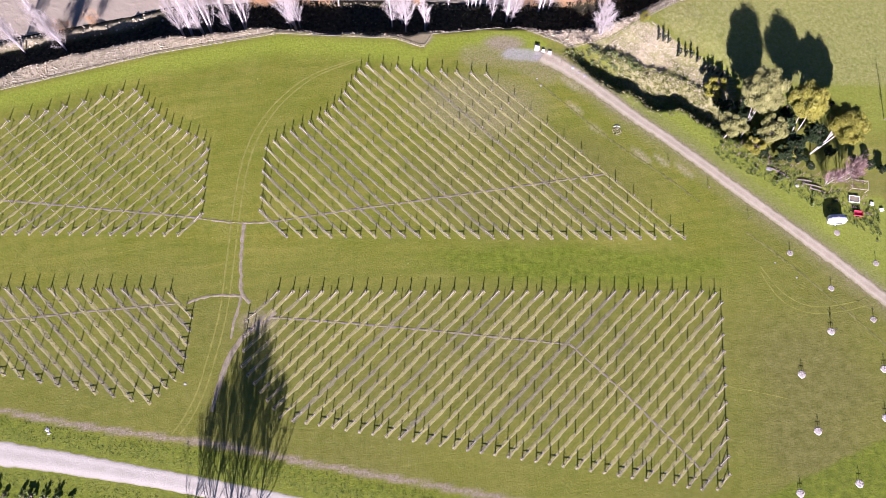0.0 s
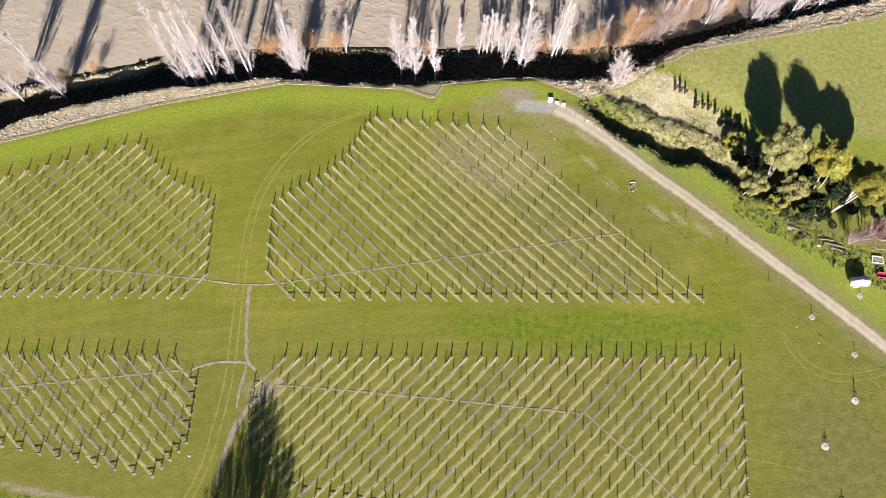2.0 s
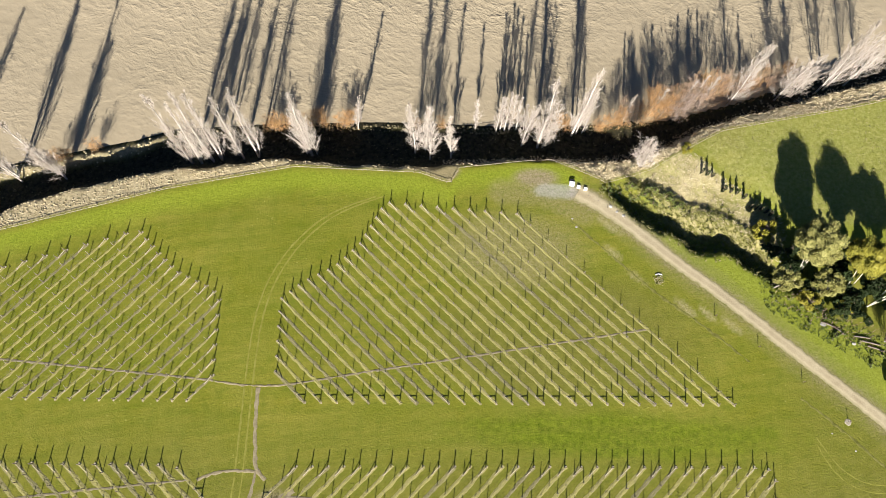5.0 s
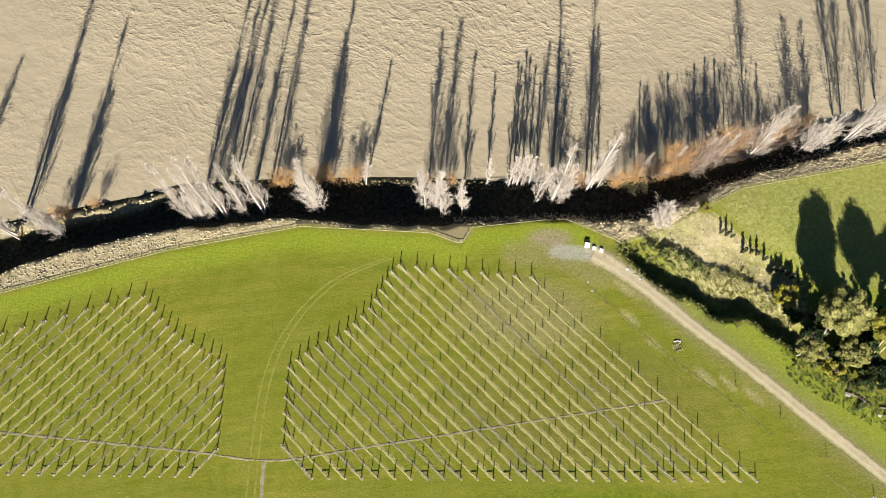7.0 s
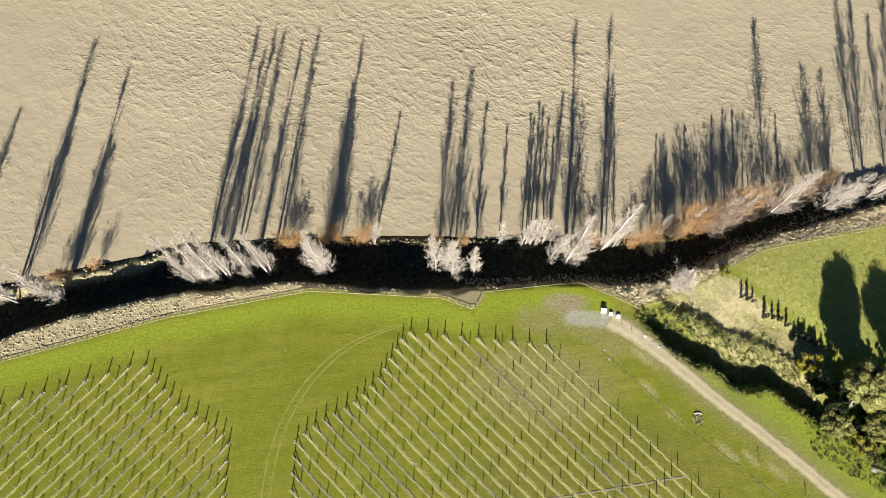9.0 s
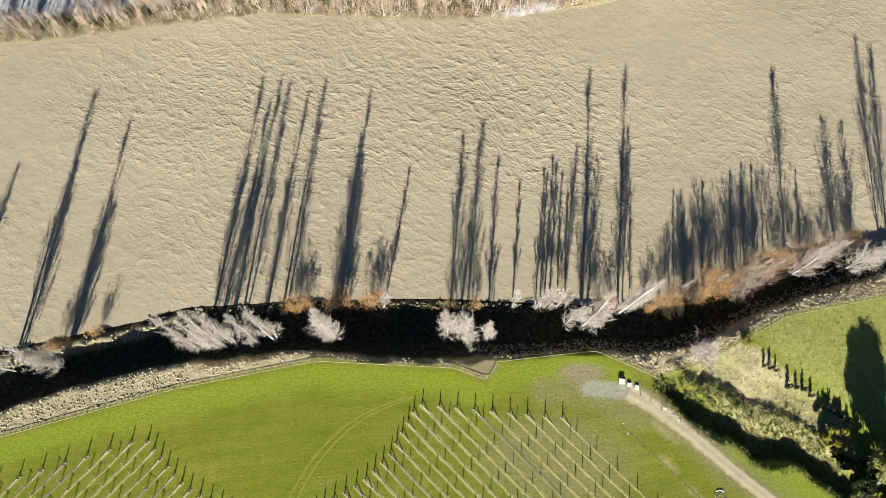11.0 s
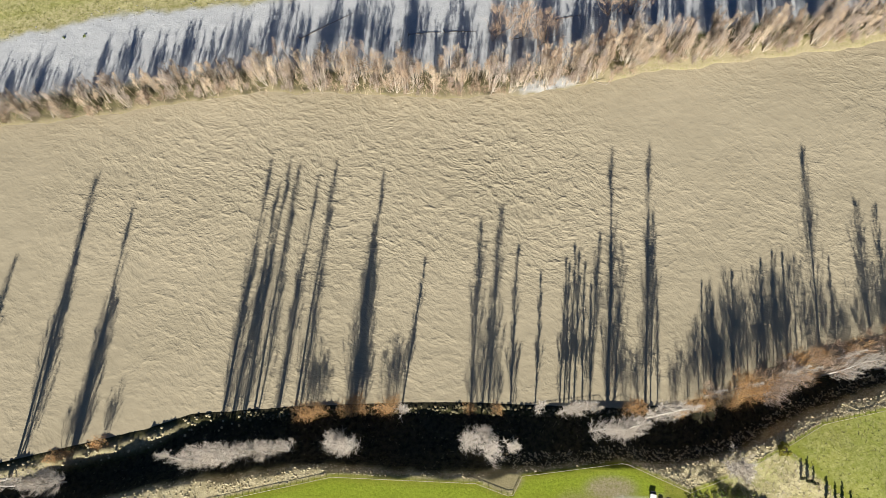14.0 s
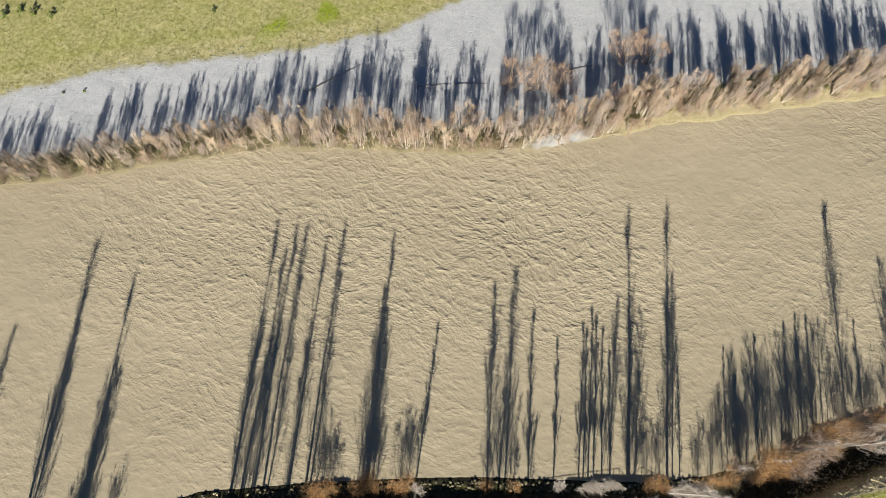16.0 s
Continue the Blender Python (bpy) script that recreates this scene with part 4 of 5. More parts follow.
for k in range(120):
    # shrubs at the foot of the thicket
    x = rng.uniform(-148, 108)
    plant("shrub", WILLOWS[rng.integers(2)], x, along(FARSHORE, x) + rng.uniform(0.1, 2.2) + 0.8 * float(ease((x - 8) / 14)), rng.uniform(2.2, 4.6), "low leafless brown shrub at the foot of the thicket", "bush", "shrubs on the far shore", rng, tilt=4)
for x, y, h in ((-8.5, 211.5, 11), (-2.0, 211, 13), (3.2, 209.5, 12), (20.5, 218.5, 12), (26.2, 218.5, 11)):
    plant("willow", WILLOWS[0], x, y, h, "rounded leafless willow with brown twigs on the gravel bar", "tree", "willows on the gravel bar", rng)


def leaves(rng, c, size):
    """Single leaf sprays at the points c, each a small bent four-cornered blade turned at random."""
    n = len(c)
    u = rng.normal(0, 1, (n, 3))
    u /= np.linalg.norm(u, axis=1, keepdims=True)
    w = np.cross(u, rng.normal(0, 1, (n, 3)))
    w /= np.linalg.norm(w, axis=1, keepdims=True)
    s = size * rng.uniform(0.6, 1.3, (n, 1))
    lift = np.cross(u, w) * s * 0.35
    v = np.stack([c - u * s, c - w * s * 0.55 + lift, c + u * s, c + w * s * 0.55 + lift], 1).reshape(-1, 3)
    i = np.arange(n)[:, None] * 4
    return v, np.concatenate([i + [0, 1, 2], i + [0, 2, 3]]).tolist()


def leafy_tree(seed, height, radius, clumps, per, size, forks=2, depth=0.62):
    rng = np.random.default_rng(seed)
    wood = []
    heads = []
    for k in range(forks):
        a = rng.uniform(0, 6.28)
        top = np.array([math.cos(a) * radius * 0.28, math.sin(a) * radius * 0.28, height * rng.uniform(0.6, 0.75)])
        bend = top * [0.35, 0.35, 0.5] + rng.normal(0, 0.15, 3)
        r = 0.018 * height / forks ** 0.4
        wood += [tubes([(0, 0, -0.3), bend], [bend, top], [r, r * 0.7], [r * 0.7, r * 0.35], 7)]
        heads.append(top)
    c = rng.normal(0, 1, (clumps, 3))
    c /= np.linalg.norm(c, axis=1, keepdims=True)
    c *= (rng.random((clumps, 1)) ** 0.4)
    c = c * [radius * 0.85, radius * 0.82, height * depth * 0.42] + [0, 0, height * (1 - depth * 0.55)]
    near = np.array([heads[i % forks] for i in range(clumps)])
    wood.append(tubes(near * [1, 1, 0.9], c, 0.09, 0.03, 4))
    which = np.repeat(np.arange(clumps), per)
    p = rng.normal(0, 1, (len(which), 3))
    p /= np.linalg.norm(p, axis=1, keepdims=True)
    rad = radius * rng.uniform(0.15, 0.30, clumps)
    p = c[which] + p * (rad[which] * rng.random(len(which)) ** 0.35)[:, None] * [1, 1, 0.75]
    bm = bmesh.new()
    bmesh.ops.create_icosphere(bm, subdivisions=1, radius=1)
    bm.verts.index_update()
    bv, bf = np.array([tuple(q.co) for q in bm.verts]), [[q.index for q in face.verts] for face in bm.faces]
    bm.free()
    hearts = [(c[k] + bv * (rad[k] * (0.45 + 0.35 * rng.random((len(bv), 1)))) * [1, 1, 0.75], bf) for k in range(clumps)]
    return joined(*wood), joined(leaves(rng, p, size), *hearts)


def leafy_kind(seed, bark, leaf, height, radius, clumps, per, size, **kw):
    wood, crown = leafy_tree(seed, height, radius, clumps, per, size, **kw)
    a, b = mesh_of("trunk", *wood, True), mesh_of("crown", *crown)
    a.materials.append(bark)
    b.materials.append(leaf)
    return a, b, height


GUM_A = leafy_kind(301, M_GUMBARK, M_OLIVE, 11.4, 5.3, 100, 340, 0.16, forks=3, depth=0.54)
GUM_B = leafy_kind(302, M_GUMBARK, M_WATTLE, 10.0, 5.6, 84, 360, 0.155, forks=2, depth=0.48)
GUM_C = leafy_kind(303, M_GUMBARK, M_WATTLE, 13.0, 4.7, 70, 360, 0.15, forks=2, depth=0.48)
GUM_D = leafy_kind(304, M_GUMBARK, M_OLIVE, 9.0, 3.6, 44, 170, 0.21, forks=2)
BUSH_Y = leafy_kind(305, M_RUSTBARK, M_WATTLE, 4.5, 2.6, 18, 160, 0.20, depth=0.95)
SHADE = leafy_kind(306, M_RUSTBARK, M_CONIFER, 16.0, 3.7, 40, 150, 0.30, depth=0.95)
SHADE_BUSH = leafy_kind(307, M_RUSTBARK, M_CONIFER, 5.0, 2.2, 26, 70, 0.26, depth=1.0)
SCRUB = [leafy_kind(310 + i, M_RUSTBARK, M_LEAF, 1.6, 1.3, 9, 48, 0.17, depth=1.1) for i in range(3)]
# foot, height and the drift of the leaning stems per metre of height
for kind, x, y, h, sx, sy, what in ((GUM_A, 70.2, 79.6, 10.9, 1.10, 0.66, "leaning gum tree with pale trunks and olive leaves"), (GUM_D, 71.5, 78.0, 9.5, 0.50, 0.45, "small gum tree with thin olive leaves"), (GUM_D, 65.0, 78.0, 8.5, 0.0, 0.1, "small gum tree with thin olive leaves"),
                                    (GUM_B, 79.2, 76.0, 8.5, 1.45, 0.70, "leaning gum tree with pale trunk and yellow-green crown"),
                                    (GUM_C, 84.6, 74.4, 12.2, 0.64, 0.42, "slender leaning gum with pale trunks and yellow crown"), (GUM_C, 88.2, 77.0, 11.0, 0.36, 0.26, "slender leaning gum with pale trunks and yellow crown")):
    plant("gum_tree", kind, x, y, h, what, "tree", "gum trees by the shed", rng, shear=(sx, sy))
# the eastern trees are added to fill gaps in the gums' shadow
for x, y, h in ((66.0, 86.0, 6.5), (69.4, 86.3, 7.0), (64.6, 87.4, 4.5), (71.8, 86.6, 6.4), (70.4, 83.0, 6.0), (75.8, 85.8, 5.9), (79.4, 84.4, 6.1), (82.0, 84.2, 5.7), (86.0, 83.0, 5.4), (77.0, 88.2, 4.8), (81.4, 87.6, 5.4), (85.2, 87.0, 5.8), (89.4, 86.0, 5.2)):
    plant("evergreen_tree", SHADE, x, y, h, "dense dark evergreen tree behind the gums, easterly ones added as shade filler", "tree", "dark evergreens", rng)
for x, y, h in ((64.2, 90.4, 5.0), (71.0, 75.0, 4.5), (78.6, 74.0, 4), (48.3, 110.4, 2.7)):
    plant("wattle_bush", BUSH_Y, x, y, h, "bright yellow-green leafy wattle bush", "bush", "wattle bushes", rng)
PINKS = tree_kind(330, M_BARK, M_PINK, height=6.0, limbs=22, rise=42, reach=0.6, twigs=13, twig_len=1.4, twig_r=0.026, low=0.08, stems=3)
for x, y, h in ((90.2, 68.0, 8.5), (87.4, 66.8, 6.0)):
    plant("bare_shrub", PINKS, x, y, h, "wide leafless shrub with pinkish grey twigs", "bush", "bare shrubs", rng)
for x, y, h in ((94, 72.6, 2.9), (97.0, 71.5, 3.1), (100, 70.2, 3.2)):
    plant("dark_bush", SHADE_BUSH, x, y, h, "dark evergreen hedge bush", "bush", "hedge by the garden", rng)
# near-black bushes added to stand in for deep shade under the gums
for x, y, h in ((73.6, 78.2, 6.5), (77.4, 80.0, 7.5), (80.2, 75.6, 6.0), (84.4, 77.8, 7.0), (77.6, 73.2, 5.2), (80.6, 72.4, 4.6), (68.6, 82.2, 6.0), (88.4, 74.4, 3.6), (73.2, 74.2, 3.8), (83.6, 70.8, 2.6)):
    plant("dark_bush", SHADE_BUSH, x, y, h, "near-black evergreen bush standing in for shade under the gum trees", "bush", "dark bushes under the gums", rng)
CONIFER = leafy_kind(340, M_RUSTBARK, M_CONIFER, 4.0, 0.48, 44, 60, 0.11, forks=1, depth=1.15)
for x, y, h in ((51.8, 105.2, 2.2), (53.0, 104.8, 2.6), (54.2, 104.4, 2.0), (56.6, 101.2, 3.0), (58.4, 101.0, 2.4), (59.6, 100.6, 2.6), (62.6, 97.4, 2.2), (63.6, 97.0, 2.6), (64.6, 96.6, 2.8), (65.6, 96.0, 2.2), (66.6, 95.4, 2.6), (68.0, 94.6, 2.2), (61.0, 99.4, 2.4)):
    h *= 1.3
    plant("young_conifer", CONIFER, x, y, h, "narrow dark young conifer in the paddock", "tree", "young conifers", rng)
for x, y, h in ((-137, 228, 2.2), (-133, 229.5, 1.8), (-129.5, 229, 2.4), (-125, 228.5, 1.8), (-84, 231, 1.4), (-113, 207, 0.9), (-118, 206.4, 0.8)):
    plant("dark_bush", SCRUB[int(x) % 3], x, y, h * 0.75, "small dark bush alone on the far flat", "bush", "bushes on the far flat", rng)

DARK_SLIM = tree_kind(150, M_RUSTBARK, M_UNDER, height=14.0, limbs=24, rise=72, reach=0.16, twigs=10, twig_len=0.9, twig_r=0.014, low=0.1)
for x, y, h in ((69.0, 87.0, 12.4), (70.2, 87.6, 11.2), (103.6, 84.0, 8.0)):
    plant("slim_poplar", DARK_SLIM, x, y, h, "slender dark bare poplar standing among the dark evergreens", "tree", "slim poplars by the paddock", rng, tilt=0.7)
# scrub in the gully and along the lane
placed = 0
while placed < 75:
    x = rng.uniform(29, 47) if placed > 20 else rng.uniform(30, 62)
    y = along([(29, 102), (34, 100.5), (40, 99), (47, 98)], x) + rng.uniform(-1.9, 2.2) if placed > 20 else along(GULLY, x) + rng.uniform(0.6, 3.4)
    if y < along(FENCE, x) - 0.5:
        plant("scrub_bush", SCRUB[rng.integers(3)], x, y, rng.uniform(0.45, 1.1), "low green bramble bush growing in the gully", "bush", "scrub in the gully", rng, tilt=6)
        placed += 1
for k in range(32):
    x = rng.uniform(64, 98)
    y = 68.5 - 0.62 * (x - 74) + rng.uniform(-1.5, 4.5)
    if np.hypot(x - 87.5, y - 58) > 4 and np.hypot(x - 93, y - 59.6) > 2.5:
        plant("scrub_bush", SCRUB[rng.integers(3)], x, y, rng.uniform(0.35, 1.1), "low green garden bush near the gums", "bush", "scrub by the gums", rng, tilt=6)
for x, y, h in ((-86, -4.0, 2.6), (-84, -4.6, 2.2), (-80.5, -4.6, 2.4), (-78.5, -4.4, 2.8), (-76, -4.8, 2.2), (-73.6, -5.0, 2.4), (-71, -5.3, 2.0)):
    plant("dark_bush", SCRUB[int(-x) % 3], x, y, h * 0.6, "dark leafy hedge bush beside the lane", "bush", "hedge beside the lane", rng)


# ---- tussocks and weeds ----
def tufts(name, spots, size, material, label, blades=8, seed=0):
    rng = np.random.default_rng(seed)
    spots = np.asarray(spots)
    base = np.c_[spots, land(spots[:, 0], spots[:, 1]) - 0.04]
    which = np.repeat(np.arange(len(base)), blades)
    s = size * rng.uniform(0.5, 1.4, len(base))[which]
    d = np.c_[rng.normal(0, 0.75, (len(which), 2)), rng.uniform(0.45, 1.1, len(which))]
    a = base[which] + np.c_[rng.normal(0, 0.22, (len(which), 2)) * s[:, None], np.zeros(len(which))]
    ob = new(name, mesh_of(name, *spikes(a, a + d * s[:, None], s * 0.16)))
    ob.data.materials.append(material)
    return tagged(ob, label, name.replace("_", " "), kind="stuff")


def scatter(n, test, x0, x1, y0, y1, seed):
    rng = np.random.default_rng(seed)
    p = np.c_[rng.uniform(x0, x1, n), rng.uniform(y0, y1, n)]
    return p[test(p[:, 0], p[:, 1])]


between = lambda x, y, a, b, lo, hi: (y > along(a, x) + lo) & (y < along(b, x) + hi)
pump_inlet = lambda x, y: np.hypot((x + 7.6) / 4.2, (y - 103.4) / 2.8) < 0.9
tufts("dry_tussock", scatter(9000, lambda x, y: between(x, y, FENCE, BRINK, 0.6, 0.9) & ~pump_inlet(x, y), -140, -8, 70, 110, 51), 0.20, M_TUSSOCK, "pale dry tussock grass along the bank top", 5, 1)
tufts("dry_tussock", scatter(22000, lambda x, y: between(x, y, FENCE, BRINK, 0.6, 3.2) & ~pump_inlet(x, y), -8, 120, 100, 140, 52), 0.26, M_TUSSOCK, "pale dry tussock grass along the bank top", 7, 2)
tufts("dry_tussock", scatter(6500, lambda x, y: (y > along(GULLY, x) + 7 + 2 * np.sin(x)) & (y < along(SLOPE_TOP, x)) & (y < along(FENCE, x) - 1), 34, 70, 82, 114, 53), 0.24, M_TUSSOCK, "pale dry grass on the gully slope", 5, 3)
tufts("paddock_grass", scatter(5200, lambda x, y: (y > along(SLOPE_TOP, x) + 1) & (y < along(FENCE, x) - 1), 50, 112, 78, 128, 59), 0.22, M_FARTUFT, "rough olive grass clumps in the paddock", 5, 10)
tufts("bank_weeds", scatter(5200, lambda x, y: between(x, y, BRINK, SHORE, 1.0, -0.2), -140, 120, 80, 150, 54), 0.3, M_WEED, "dry weeds darkened to carry the shade of the river bank", 6, 4)
tufts("green_tufts", scatter(3600, lambda x, y: (y > along(GULLY, x) - 1.8) & (y < along(GULLY, x) + 9) & (y < along(FENCE, x) - 0.5), 28, 66, 80, 110, 55), 0.30, M_FARTUFT, "rank olive grass in the gully", 6, 5)
tufts("green_tufts", scatter(12000, lambda x, y: (near_line(x, y, LANE) > 2.9) & (y < along(DITCH, x) - 1) & (y > -12), -95, 0, -12, 14, 56), 0.17, M_GREENTUFT, "rank green grass beside the lane", 6, 6)
tufts("far_tussock", scatter(13000, lambda x, y: y > along(BAREND, x) + 1, -150, 0, 195, 262, 57), 0.30, M_FARTUFT, "short olive and straw grass tufts across the far flat", 5, 7)
tufts("shore_grass", scatter(4000, lambda x, y: between(x, y, FARSHORE, FARSHORE, 0.3, 4.5), -150, 120, 170, 225, 58), 0.30, M_FARTUFT, "dry grass under the far saplings", 6, 8)


def hummocks(name, spots, size, material, label, seed=0):
    """Low rounded grass cushions with ragged rims."""
    rng = np.random.default_rng(seed)
    a = np.arange(9) * 2 * np.pi / 9
    out = []
    for x, y in spots:
        s = size * rng.uniform(0.55, 1.3)
        z = float(land(x, y))
        r0, r1 = s * rng.uniform(0.8, 1.2, 9), s * rng.uniform(0.6, 0.95, 9)
        v = np.concatenate([np.c_[x + np.cos(a) * r0, y + np.sin(a) * r0, np.full(9, z - 0.12)], np.c_[x + np.cos(a) * r1, y + np.sin(a) * r1, z + s * rng.uniform(0.4, 0.62, 9)], [[x, y, z + s * 0.75]]])
        out.append((v, [[i, (i + 1) % 9, 9 + (i + 1) % 9, 9 + i] for i in range(9)] + [[9 + i, 9 + (i + 1) % 9, 18] for i in range(9)]))
    ob = new(name, mesh_of(name, *joined(*out), True))
    ob.data.materials.append(material)
    return tagged(ob, label, "tussock", kind="stuff")


hummocks("tussock_cushions", scatter(11000, lambda x, y: between(x, y, FENCE, BRINK, 0.7, 0.6) & ~pump_inlet(x, y), -140, -8, 70, 110, 71), 0.19, M_HUMMOCK, "rounded cushions of dry tussock on the bank top", 72)
hummocks("tussock_cushions", scatter(12000, lambda x, y: between(x, y, FENCE, BRINK, 0.6, 3.8) & ~pump_inlet(x, y), -8, 120, 100, 142, 73), 0.20, M_HUMMOCK, "rounded cushions of dry tussock above the gully", 74)
hummocks("shore_cushions", scatter(9000, lambda x, y: between(x, y, SHORE, SHORE, -3.6, 0.3) & ((x < -62) | (x > 64)), -140, 110, 85, 148, 75), 0.27, M_HUMMOCK, "ragged grass cushions along the shore", 76)
# shaded copy of the shore cushions: darker colour between the lit ends
hummocks("shore_cushions", scatter(2600, lambda x, y: between(x, y, SHORE, SHORE, -1.6, 0.4) & (x > -62) & (x < 30), -64, 32, 110, 122, 79), 0.30, M_WEED, "grass cushions along the shore with the bank shade in their colour", 80)
tufts("gully_grass", scatter(5200, lambda x, y: (y > along(GULLY, x) + 1.5) & (y < along(GULLY, x) + 12) & (y < along(FENCE, x) - 0.8), 31, 67, 80, 114, 77), 0.42, M_GULLYTUFT, "rank straw and olive grass clumps on the gully banks", 7, 78)


def brush(name, spots, low, high, material, label, seed):
    """A tangle of thin upright stems."""
    rng = np.random.default_rng(seed)
    a = np.c_[spots, land(spots[:, 0], spots[:, 1]) - 0.05]
    h = rng.uniform(low, high, len(a))
    b = a + np.c_[rng.normal(0, 0.22, (len(a), 2)) * h[:, None], h]
    k = np.repeat(np.arange(len(a)), 4)
    q = a[k] + (b - a)[k] * rng.uniform(0.3, 0.95, (len(k), 1))
    e = q + np.c_[rng.normal(0, 0.35, (len(k), 2)), rng.uniform(0.2, 0.7, len(k))] * (0.45 * h[k])[:, None]
    ob = new(name, mesh_of(name, *joined(spikes(a, b, 0.035), spikes(q, e, 0.02))))
    ob.data.materials.append(material)
    return tagged(ob, label, name.replace("_", " "), kind="stuff")


brush("thicket_stems", scatter(15000, lambda x, y: between(x, y, FARSHORE, FARSHORE, 0.0, 7.2) & (y > along(FARSHORE, x) + 1.6 * ease((x - 8) / 14)), -150, 112, 170, 226, 81), 1.8, 5.5, M_FARTWIG, "crowded tan leafless stems on the far bank", 82)
brush("thicket_undergrowth", scatter(20000, lambda x, y: between(x, y, FARSHORE, FARSHORE, -0.2, 7.5) & (y > along(FARSHORE, x) + 2.0 * ease((x - 8) / 14)), -150, 112, 170, 226, 61), 0.9, 3.2, M_UNDER, "tangle of leafless stems, brown deepened for shade under the far saplings", 62)
brush("bank_brush", scatter(9000, lambda x, y: between(x, y, SHORE, SHORE, -1.5, 0.6) & ((x > 28) | ((x > -52) & (x < -28))), -60, 100, 110, 142, 63), 0.8, 2.4, M_RUST, "low red-brown brush along the near shore", 64)
brush("gum_brush", scatter(900, lambda x, y: np.abs(y - 71.5 + 0.5 * (x - 76)) < 3, 64, 96, 58, 82, 65), 0.6, 1.6, M_PINK, "grey leafless brush below the gums", 66)
tufts("green_tufts", scatter(3500, lambda x, y: np.abs(y - 69.5 + 0.55 * (x - 76)) < 4, 62, 98, 54, 82, 67), 0.34, M_GREENTUFT, "rank green growth below the gums", 6, 9)


# ---- fences ----
FENCE_POST = mesh_of("post", *pole(0.52, 0.06))


def fence(pts, gap, label, group, rail=True):
    p = np.array(pts, float)
    ob = thing("fence", label, "fence", group, (p[0][0], p[0][1], float(land(*p[0]))))
    inv = ob.matrix_basis.inverted()
    seg = np.r_[0, np.cumsum(np.hypot(*np.diff(p, axis=0).T))]
    s = np.linspace(0, seg[-1], max(2, int(seg[-1] / gap)))
    x, y = np.interp(s, seg, p[:, 0]), np.interp(s, seg, p[:, 1])
    z = land(x, y)
    for a, b, c in zip(x, y, z):
        part("post", FENCE_POST, M_POST, ob, "", inv @ pose(a, b, c, rng.normal(0, 2), rng.normal(0, 2), 0))
    q = np.c_[x, y, z]
    for h in (0.2, 0.38):
        part("wire", mesh_of("wire", *tubes(q[:-1] + [0, 0, h], q[1:] + [0, 0, h], 0.004, 0.004, 3)), M_WIRE, ob, "", inv)
    if rail:
        for a, b in zip(q[:-1], q[1:]):
            part("rail", mesh_of("rail", *tubes([a + [0, 0, 0.48]], [b + [0, 0, 0.48]], 0.045, 0.045, 5)), M_BRACE, ob, "", inv)


fence(FENCE[2:5], 1.15, "weathered timber fence with round posts along the bank", "fences on the bank")
fence(FENCE[4:7], 1.15, "weathered timber fence with round posts along the bank", "fences on the bank")
fence(FENCE[6:9], 1.15, "weathered timber fence turning round the pump inlet", "fences on the bank")
fence(FENCE[8:11], 1.15, "weathered timber fence with round posts along the bank", "fences on the bank")
fence(FENCE[10:15], 1.15, "weathered timber fence with round posts above the gully", "fences on the bank")


for x, y in ((25.4, 98.3), (27.4, 97.1), (29.5, 95.4), (33.2, 93.2), (35.3, 92.4), (36.6, 90.9)):
    ob = new("marker_post", FENCE_POST.copy())
    ob.data.materials.append(M_POST)
    ob.matrix_basis = pose(x, y, float(land(x, y)), 0, 6, 0)
    tagged(ob, "short weathered timber post beside the gravel track", "post", "posts beside the track")
pile = thing("branch_pile", "round heap of cut brushwood with a white hoop", "branch pile", "", (40.0, 79.0, float(land(40, 79.0))))
pr = np.random.default_rng(88)
for k in range(26):
    turn, out = 2.4 * k, 0.25 + 0.85 * pr.random()
    q0 = np.array([out * math.cos(turn), out * math.sin(turn), 0.05 + 0.16 * (1.1 - out) + 0.04 * pr.random()])
    dd = np.array([math.cos(turn + 1.2 + pr.normal(0, 0.5)), math.sin(turn + 1.2 + pr.normal(0, 0.5)), pr.normal(0, 0.12)]) * pr.uniform(0.4, 0.8)
    part("branch", mesh_of("branch", *tubes([q0 - dd, q0], [q0, q0 + dd + pr.normal(0, 0.1, 3)], [0.06, 0.05], [0.05, 0.02], 5)), (M_FARTUFT, M_HUMMOCK, M_FARTUFT)[k % 3], pile)
a = np.linspace(0.9, 2.2, 10)
ring = np.c_[1.25 * np.cos(a), 1.25 * np.sin(a), 0.08 + 0.06 * np.sin((a - 0.35) * math.pi / 2.25)]
part("hoop", mesh_of("hoop", *tubes(ring[:-1], ring[1:], 0.085, 0.085, 7), True), M_WHITE, pile, "white plastic hoop")


# ---- young trees with mulch ----
SAPLING_STEM = mesh_of("stem", *bare_tree(401, 2.6, 10, 60, 0.3, 5, 0.5, 0.016)[0])
SAPLING_CROWN = mesh_of("crown", *bare_tree(401, 2.6, 10, 60, 0.3, 5, 0.5, 0.016)[1])
STAKE = mesh_of("stake", *pole(0.8, 0.035, 6))
TIE = mesh_of("tie", *box(-0.47, -0.02, 0.66, 0.47, 0.02, 0.72))
a = np.linspace(0, 2 * np.pi, 18, endpoint=False)
rim = np.random.default_rng(5).uniform(0.82, 0.95, 18)
